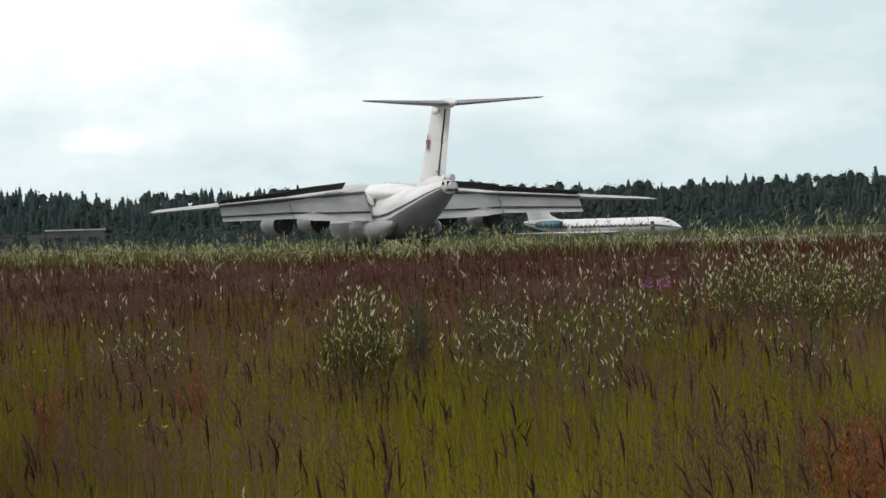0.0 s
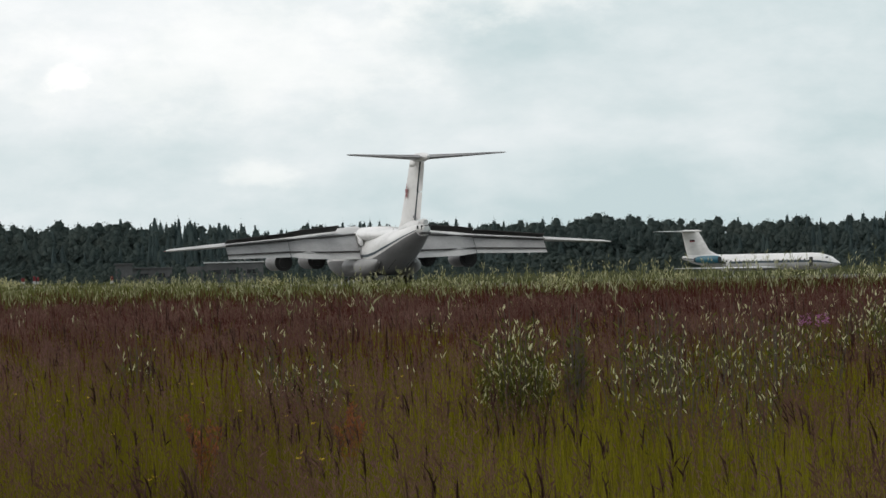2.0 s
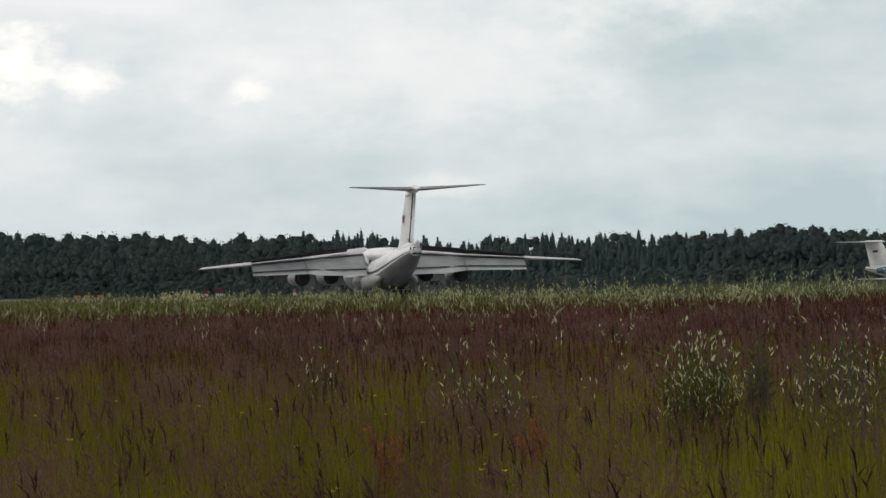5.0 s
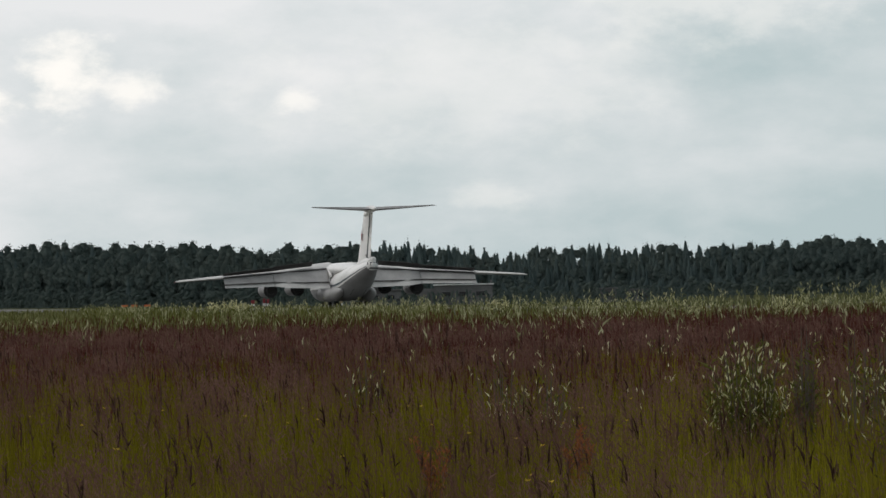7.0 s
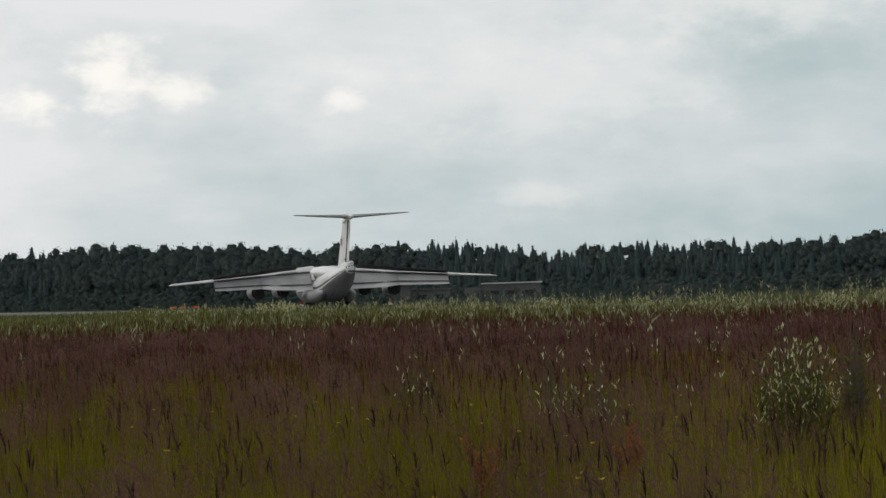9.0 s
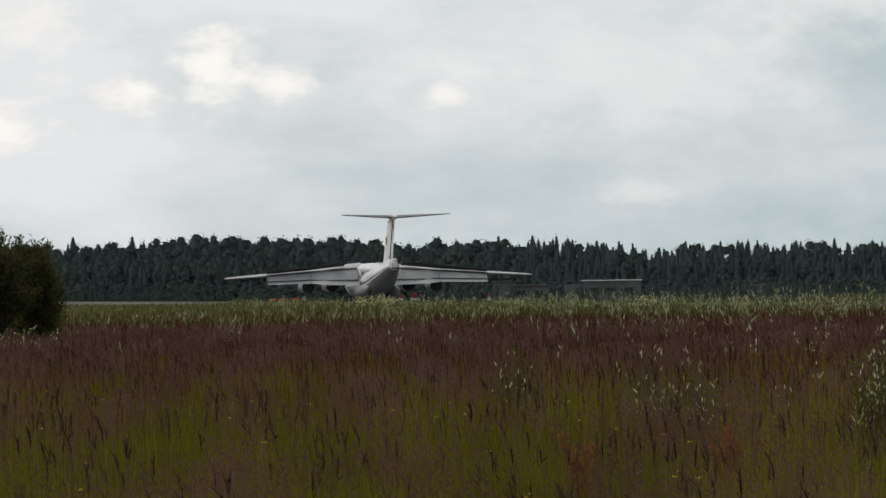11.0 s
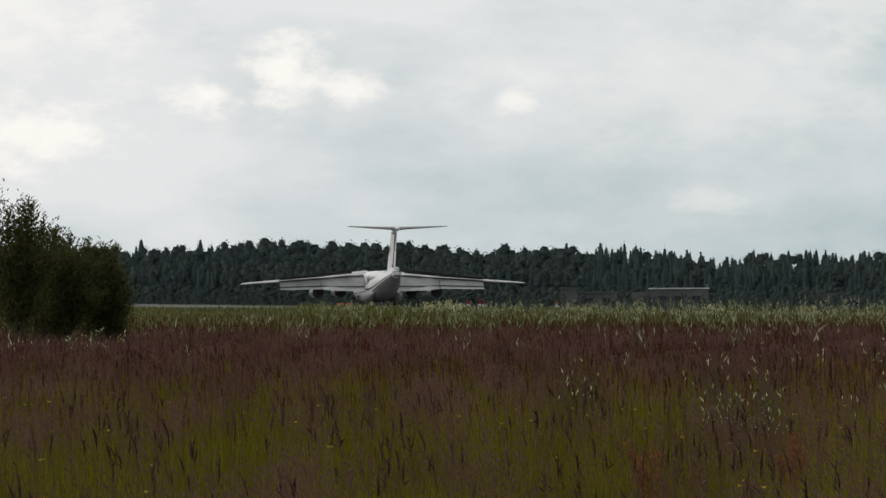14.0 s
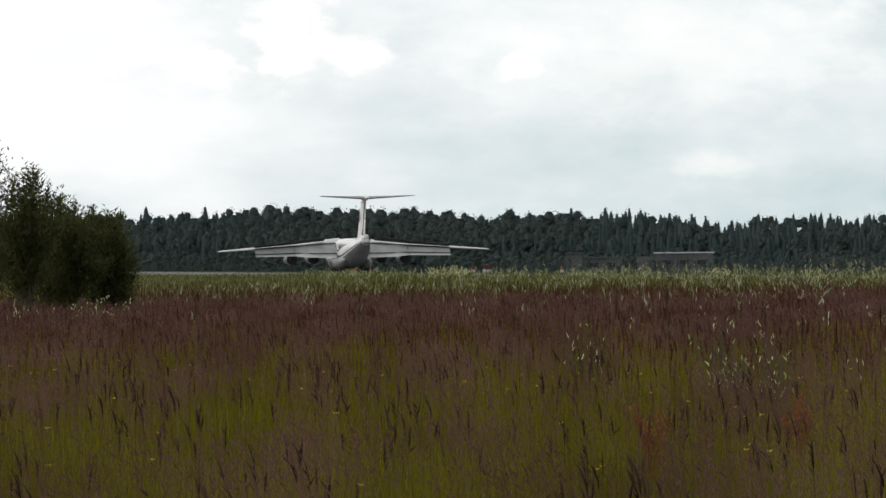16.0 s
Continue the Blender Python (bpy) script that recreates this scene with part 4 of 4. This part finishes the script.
for i, (az, r) in enumerate(((17.22, 118), (17.42, 120), (17.5, 121), (17.3, 122))):
    fireweed(az, r, 120 + i)


def rusty_dock(az, r, seed):
    k = np.random.default_rng(seed)
    thing = empty("dock_plant", "rusty orange-brown dock plant gone to seed in the grass", "weed", "rusty docks")
    x, y, _ = polar(az, r)
    thing.location = (x, y, 0)
    for _ in range(7):
        a, lean, h = k.uniform(0, 6.28), k.uniform(0.05, 0.3), k.uniform(0.75, 1.1)
        top = (math.cos(a) * lean, math.sin(a) * lean, h)
        stem = part("stem", tube([(0, 0, 0), (top[0] * 0.4, top[1] * 0.4, h * 0.5), top], (0.008, 0.006, 0.003), 5), M["rust"], thing)
        n = 70
        u = k.uniform(0.45, 1.0, n)
        p = np.stack([top[0] * u ** 1.5, top[1] * u ** 1.5, h * u], 1) + k.normal(0, 0.022, (n, 3))
        v, f = scatter(LENS, p, k.uniform(0.03, 0.06, n), k.uniform(0.012, 0.025, n), 0, k.normal(0, 0.7, (2, n)))
        ob = mesh_np("seed_head", v, f, [M["rust"]])
        ob.parent = stem
        tagged(ob, "rusty seed head", kind="stuff")


for i, (az, r) in enumerate(((19.2, 43), (19.5, 40), (19.65, 44), (19.35, 37), (12.4, 62), (10.9, 58))):
    rusty_dock(az, r, 150 + i)


def yellow_flowers():
    p = places(46, 34, 95, 1.3, 4, 13)
    n = len(p)
    h = rng.uniform(0.8, 1.05, n)
    chunks = [(*scatter(BLADE, p, h, 0.006, 0.05), 0)]
    for _ in range(4):
        chunks.append((*scatter(LENS, p + np.stack([rng.normal(0, 0.012, n), rng.normal(0, 0.012, n), h - 0.01], 1), 0.026, 0.022, 0.8), 1))
    heap("yellow_flowers", chunks, [M["green_leaf"], M["yellow"]], "small scattered yellow wild flowers in the grass", "flowers")


yellow_flowers()


# ---- broad willows beside the field ----
def willow_tree(az, r, height, spread, seed, leaves=7000):
    k = np.random.default_rng(seed)
    tree = empty("willow_tree", "dense dark green willow tree at the field's edge", "tree", "willows at the field's edge")
    x, y, _ = polar(az, r)
    tree.location = (x, y, 0)
    trunk = part("trunk", tube([(0, 0, -0.1), (0.05, 0, height * 0.3), (-0.05, 0.05, height * 0.65), (0, 0, height * 0.95)], (0.16, 0.12, 0.07, 0.02), 8), M["bark"], tree, "grey-brown trunk")
    pts = []
    for _ in range(46):
        a = k.uniform(0, 6.28)
        z0 = height * k.uniform(0.08, 0.6)
        rise = height * k.uniform(0.15, 0.45)
        out = spread * k.uniform(0.35, 1.0) * (1.0 if z0 + rise < height * 0.75 else 0.55)
        p0 = np.array([0, 0, z0])
        p1 = np.array([math.cos(a) * out * 0.55, math.sin(a) * out * 0.55, z0 + rise * 0.5])
        p2 = np.array([math.cos(a) * out, math.sin(a) * out, min(height, z0 + rise)])
        smooth(part("limb", tube([p0, p1, p2], (0.05, 0.03, 0.008), 5), M["bark"], trunk))
        m = leaves // 46
        u = k.beta(2.2, 1.2, m)[:, None]
        q = np.where(u < 0.5, p0 + (p1 - p0) * u * 2, p1 + (p2 - p1) * (u - 0.5) * 2)
        pts.append(q + k.normal(0, 0.2, (m, 3)) * (1 + 0.6 * (1 - u)))
    # whips that stand out of the crown
    for _ in range(30):
        a, d = k.uniform(0, 6.28), spread * math.sqrt(k.uniform(0, 0.8))
        base = np.array([math.cos(a) * d, math.sin(a) * d, height * (0.9 - 0.35 * (d / spread) ** 2)])
        m = 26
        u = np.linspace(0, 1, m)[:, None]
        pts.append(base + u * np.array([k.normal(0.15, 0.15), 0, k.uniform(0.5, 0.95)]) + k.normal(0, 0.05, (m, 3)))
    p = np.concatenate(pts)
    p = p[p[:, 2] > 0.15]
    v, f = scatter(LENS, p, k.uniform(0.1, 0.2, len(p)), k.uniform(0.05, 0.09, len(p)), 0, k.normal(0, 0.8, (2, len(p))))
    ob = mesh_np("crown", v, f, [M["willow_leaf"]])
    ob.parent = tree
    tagged(ob, "dark green narrow leaves with gaps at the outline", kind="stuff")
    return tree


for i, (az, r, h, w) in enumerate(((3.75, 226, 7.6, 1.9), (4.25, 224, 6.6, 1.5), (4.72, 228, 5.2, 1.6), (5.12, 230, 4.7, 1.2), (3.1, 230, 8.0, 2.2), (4.5, 236, 5.6, 1.8), (2.4, 235, 7.5, 2.0))):
    willow_tree(az, r, h, w, 200 + i)


# ---- forest behind the airfield ----
def sprays(c, out, size, k, droop):
    """Small leaf sprays at the places c, pointing along out: three corners each."""
    n = len(c)
    side = np.stack([-out[:, 1], out[:, 0], k.normal(0, 0.5, n)], 1) + k.normal(0, 0.35, (n, 3))
    far = out + k.normal(0, 0.35, (n, 3)) - np.array([0, 0, droop])
    w = size[:, None]
    v = np.stack([c - side * w * 0.6, c + side * w * 0.6, c + far * w], 1).reshape(-1, 3)
    return v, np.arange(n * 3).reshape(-1, 3)


def lump(c, size, k, rings=4, segs=7):
    """A rounded uneven bough of foliage."""
    th = (math.pi * (np.arange(rings) + 0.5) / rings)[:, None] * np.ones((1, segs))
    ph = 6.283 * (np.arange(segs)[None] + 0.5 * (np.arange(rings) % 2)[:, None]) / segs
    r = size * k.uniform(0.85, 1.12, (rings, segs))
    v = np.stack([np.sin(th) * np.cos(ph), np.sin(th) * np.sin(ph), np.cos(th)], 2) * r[:, :, None] + c
    f = []
    for p in range(rings - 1):
        for q in range(segs):
            q2 = (q + 1) % segs
            f += [(p * segs + q, p * segs + q2, (p + 1) * segs + q2), (p * segs + q, (p + 1) * segs + q2, (p + 1) * segs + q)]
    f += [(0, q, q + 1) for q in range(1, segs - 1)]
    return v.reshape(-1, 3), np.array(f)


def gather(pieces):
    vs, fs, base = [], [], 0
    for v, f in pieces:
        vs.append(v), fs.append(f + base)
        base += len(v)
    return np.concatenate(vs), np.concatenate(fs)


def conifer(k, h):
    """A spruce: a narrow cone of boughs in whorls, fringed with fine drooping sprays up to a thin tip."""
    segs, tiers = 8, 9
    z = h * (0.02 + 0.9 * np.arange(tiers) / (tiers - 1))
    rad = h * 0.15 * (1 - np.arange(tiers) / (tiers - 0.6)) ** 0.85
    ph = 6.283 * np.arange(segs) / segs
    r = rad[:, None] * k.uniform(0.75, 1.1, (tiers, segs))
    core = np.stack([np.cos(ph)[None] * r, np.sin(ph)[None] * r, z[:, None] * np.ones((1, segs))], 2).reshape(-1, 3)
    faces = []
    for p in range(tiers - 1):
        for q in range(segs):
            q2 = (q + 1) % segs
            faces += [(p * segs + q, p * segs + q2, (p + 1) * segs + q2), (p * segs + q, (p + 1) * segs + q2, (p + 1) * segs + q)]
    n = 560
    u = 1 - np.sqrt(k.uniform(0.0, 1, n))
    whorl = (u * 12) % 1.0
    a = k.uniform(0, 6.283, n)
    d = h * 0.23 * (1 - u) ** 0.9 * (0.75 + 0.4 * (1 - whorl)) * np.sqrt(k.uniform(0.3, 1, n)) + 0.06
    out = np.stack([np.cos(a), np.sin(a), np.zeros(n)], 1)
    c = out * d[:, None] + np.array([0, 0, 1]) * (h * (0.02 + 0.95 * u))[:, None]
    stem = np.array([(-0.12, 0, 0), (0.12, 0, 0), (0, 0.05, h * 1.03)])
    return gather([(core, np.array(faces)), sprays(c, out, h * (0.014 + 0.016 * (1 - u)), k, 0.4), (stem, np.array([(0, 1, 2)]))])


def broadleaf(k, h, lobes=13, each=48):
    """A birch or aspen: rounded boughs of uneven size round a stem, fringed with fine leaf sprays."""
    pieces = [(np.array([(-0.2, 0, 0), (0.2, 0, 0), (0, 0.1, h * 0.8)]), np.array([(0, 1, 2)]))]
    for i in range(lobes):
        a, z = k.uniform(0, 6.283), h * (0.12 + 0.74 * (i / (lobes - 1)) ** 0.85)
        wide = h * 0.24 * math.sqrt(max(0.02, 1 - ((z / h - 0.5) / 0.46) ** 2))
        top = i > lobes * 0.7
        d = wide * k.uniform(0.15, 1) * (0.6 if top else 1)
        size = h * k.uniform(0.095, 0.15) * (0.85 if top else 1)
        c = np.array([math.cos(a) * d, math.sin(a) * d, z])
        way = k.normal(0, 1, (each, 3))
        way /= np.linalg.norm(way, axis=1)[:, None]
        pieces.append(lump(c, size * 0.72, k, 3, 6))
        pieces.append(sprays(c + way * size * k.uniform(0.5, 1.0, (each, 1)), way, h * k.uniform(0.012, 0.025, each), k, 0.1))
    return gather(pieces)


def forest():
    k = np.random.default_rng(31)
    spruces = [conifer(k, 20.0) for _ in range(7)]
    birches = [broadleaf(k, 20.0) for _ in range(7)]
    scrub = [broadleaf(k, 20.0, 8, 16) for _ in range(7)]
    # skyline: azimuth against the tree tops' height in metres at the forest's edge
    az_k = (2, 4, 5.2, 6.1, 6.75, 7.6, 8.5, 9.1, 9.4, 10.2, 10.7, 11.3, 11.55, 12.3, 13.1, 13.8, 14.3, 14.9, 15.2, 16.0, 16.8, 17.1, 17.6, 18.3, 19.0, 19.8, 21)
    top_k = (18, 19, 19.8, 20.0, 22.8, 22.2, 21.8, 18.6, 20.6, 19.6, 19, 18.2, 16.6, 17.2, 17.4, 17.0, 17.0, 16.8, 18.2, 16.3, 15.6, 16.5, 15.5, 16.5, 17.5, 18.5, 18)
    chunks = []

    def put(az, r, h, fir):
        v, f = (spruces if fir else birches if h > 9 else scrub)[k.integers(7)]
        a, s = k.uniform(0, 6.28), (h + (2.6 + 1.2 * max(0.0, 1 - abs(az - 15) / 1.5) if h > 9 else 0)) / 20.0
        w = max(s, 0.62 if h > 5 else s) * k.uniform(0.85, 1.3)
        m = np.array([[math.cos(a) * w, -math.sin(a) * w, 0], [math.sin(a) * w, math.cos(a) * w, 0], [0, 0, s]])
        x, y, _ = polar(az, r)
        chunks.append((v @ m.T + np.array([x, y, fall(x) - 0.3]), f, 0 if fir else 1))
    for row in range(11):
        r = 1896 + row * 9
        for az in np.arange(1.5, 21.6, 0.12 if row > 6 else 0.1):
            a = az + k.uniform(-0.05, 0.05)
            leafy = 0.3 if 10.2 < a < 14.3 else 0.5 if a > 17.7 else (0.92 if 6.3 < a < 10.2 or 14.5 < a < 17.3 else 0.6)
            fir = k.uniform() > leafy
            low = 0.84
            h = float(np.interp(a, az_k, top_k)) * (low + (1.0 - low) * k.uniform() ** (2.2 if fir else 1.4)) * (1.04 if fir else 0.97) * min(1.12, 0.34 + 0.09 * row)
            put(a, r + k.uniform(-5, 5), h, fir)
    # lone tops that stand out of the skyline
    for az, h in ((10.642, 21.2), (10.784, 19.2), (11.307, 18.9), (14.51, 17.3), (13.14, 17.2), (17.105, 17.3), (6.138, 22.6), (4.9, 21), (12.0, 18.0), (18.35, 18.5), (19.73, 19.8), (9.0, 17.5), (12.6, 17.6)):
        put(az, 1985, h * 1.045, True)
    # undergrowth along the edge
    for r, low, tall in ((1870, 3, 8), (1840, 2.5, 6), (1700, 1.5, 4), (1560, 1.2, 3.2), (1400, 1.4, 2.6)):
        for az in np.arange(1.5, 21.6, 0.1):
            put(az + k.uniform(-0.04, 0.04), r + k.uniform(-25, 25), k.uniform(low, tall), False)
    for az in np.arange(9.4, 13.6, 0.05):
        put(az, 1385 + k.uniform(-20, 20), k.uniform(2.8, 4.9), False)
    heap("forest", chunks, [M["spruce"], M["leafy"]], "dark mixed forest of spruce and birch behind the airfield, foliage tinted for haze", "forest").data.shade_smooth()


forest()


# ---- low buildings and markers across the airfield ----
def low_building(az, r, width, depth, height, label, roof="roof", windows=5, annex=0.0):
    x, y, _ = polar(az, r)
    house = empty("low_building", label, "building", "low buildings across the airfield")
    house.matrix_world = pose(x, y, fall(x) - 0.01, 0, 0, -az)
    part("wall", box((width, depth, height - 0.35), (0, 0, (height - 0.35) / 2)), M["wall"], house, "stained pale wall")
    part("roof", box((width + 0.7, depth + 0.7, 0.35), (0, 0, height - 0.17), 0.06), M[roof], house, "flat roof edge")
    for i in range(windows):
        wx = -width / 2 + width * (i + 0.7) / (windows + 0.4)
        w = part("window", box((width / windows * 0.45, 0.12, 1.1), (wx, -depth / 2 - 0.03, height * 0.52), 0.02), M["glass"], house, "dark window")
        part("sill", box((width / windows * 0.5, 0.2, 0.1), (wx, -depth / 2 - 0.08, height * 0.52 - 0.62)), M["wall"], w)
    part("door", box((1.0, 0.12, 2.0), (width * 0.42, -depth / 2 - 0.04, 1.0), 0.02), M["dark"], house, "dark door")
    if annex:
        part("annex", box((annex, depth * 0.7, height * 0.8), (-width / 2 - annex / 2, 0, height * 0.4), 0.05), M["wall"], house, "lower stained annex")
        part("chimney", box((0.5, 0.5, 1.0), (width * 0.48, 0, height + 0.4), 0.05), M["wall"], house, "short chimney")
    return house


low_building(11.22, 1480, 16.0, 7.0, 5.7, "long low building with a pale flat roof", windows=3, annex=5.0)
low_building(10.05, 1500, 4.6, 5.0, 5.9, "small grey hut beside a long shed", "wall", windows=0)
low_building(10.35, 1510, 11.0, 5.0, 4.6, "low grey shed at the forest's edge", "wall", windows=2)
low_building(12.76, 1400, 4.2, 4.0, 3.8, "small grey hut in the grass", "wall", windows=1)
low_building(13.05, 1420, 6.0, 4.0, 3.3, "low grey-walled shed in the grass", "wall", windows=2)


def marker_board(az, r, width, height, label, two_tone):
    x, y, _ = polar(az, r)
    m = empty("marker_board", label, "airfield marker", "airfield marker boards")
    m.matrix_world = pose(x, y, fall(x) - 0.01, 0, 0, -az)
    for s in (-1, 1):
        part("post", box((0.1, 0.1, height * 0.7), (s * width * 0.4, 0.06, height * 0.35)), M["metal"], m)
    part("panel", box((width, 0.1, height * 0.55), (0, 0, height * 0.72), 0.02), M["red" if two_tone else "orange"], m, "red panel" if two_tone else "orange panel")
    if two_tone:
        part("base_panel", box((width * 1.1, 0.3, height * 0.3), (0, 0, height * 0.25), 0.02), M["roof"], m, "white lower panel")


for az, r, w, h in ((9.14, 1150, 0.55, 1.6), (9.92, 1130, 0.6, 1.7), (8.98, 1170, 0.8, 1.4), (9.1, 1230, 0.6, 1.9)):
    marker_board(az, r, w, h, "red and white airfield marker board on posts", True)
for az, r in ((7.72, 1180), (7.86, 1182), (7.62, 1184)):
    marker_board(az, r, 1.4, 0.8, "orange airfield marker board in the grass", False)

motions()
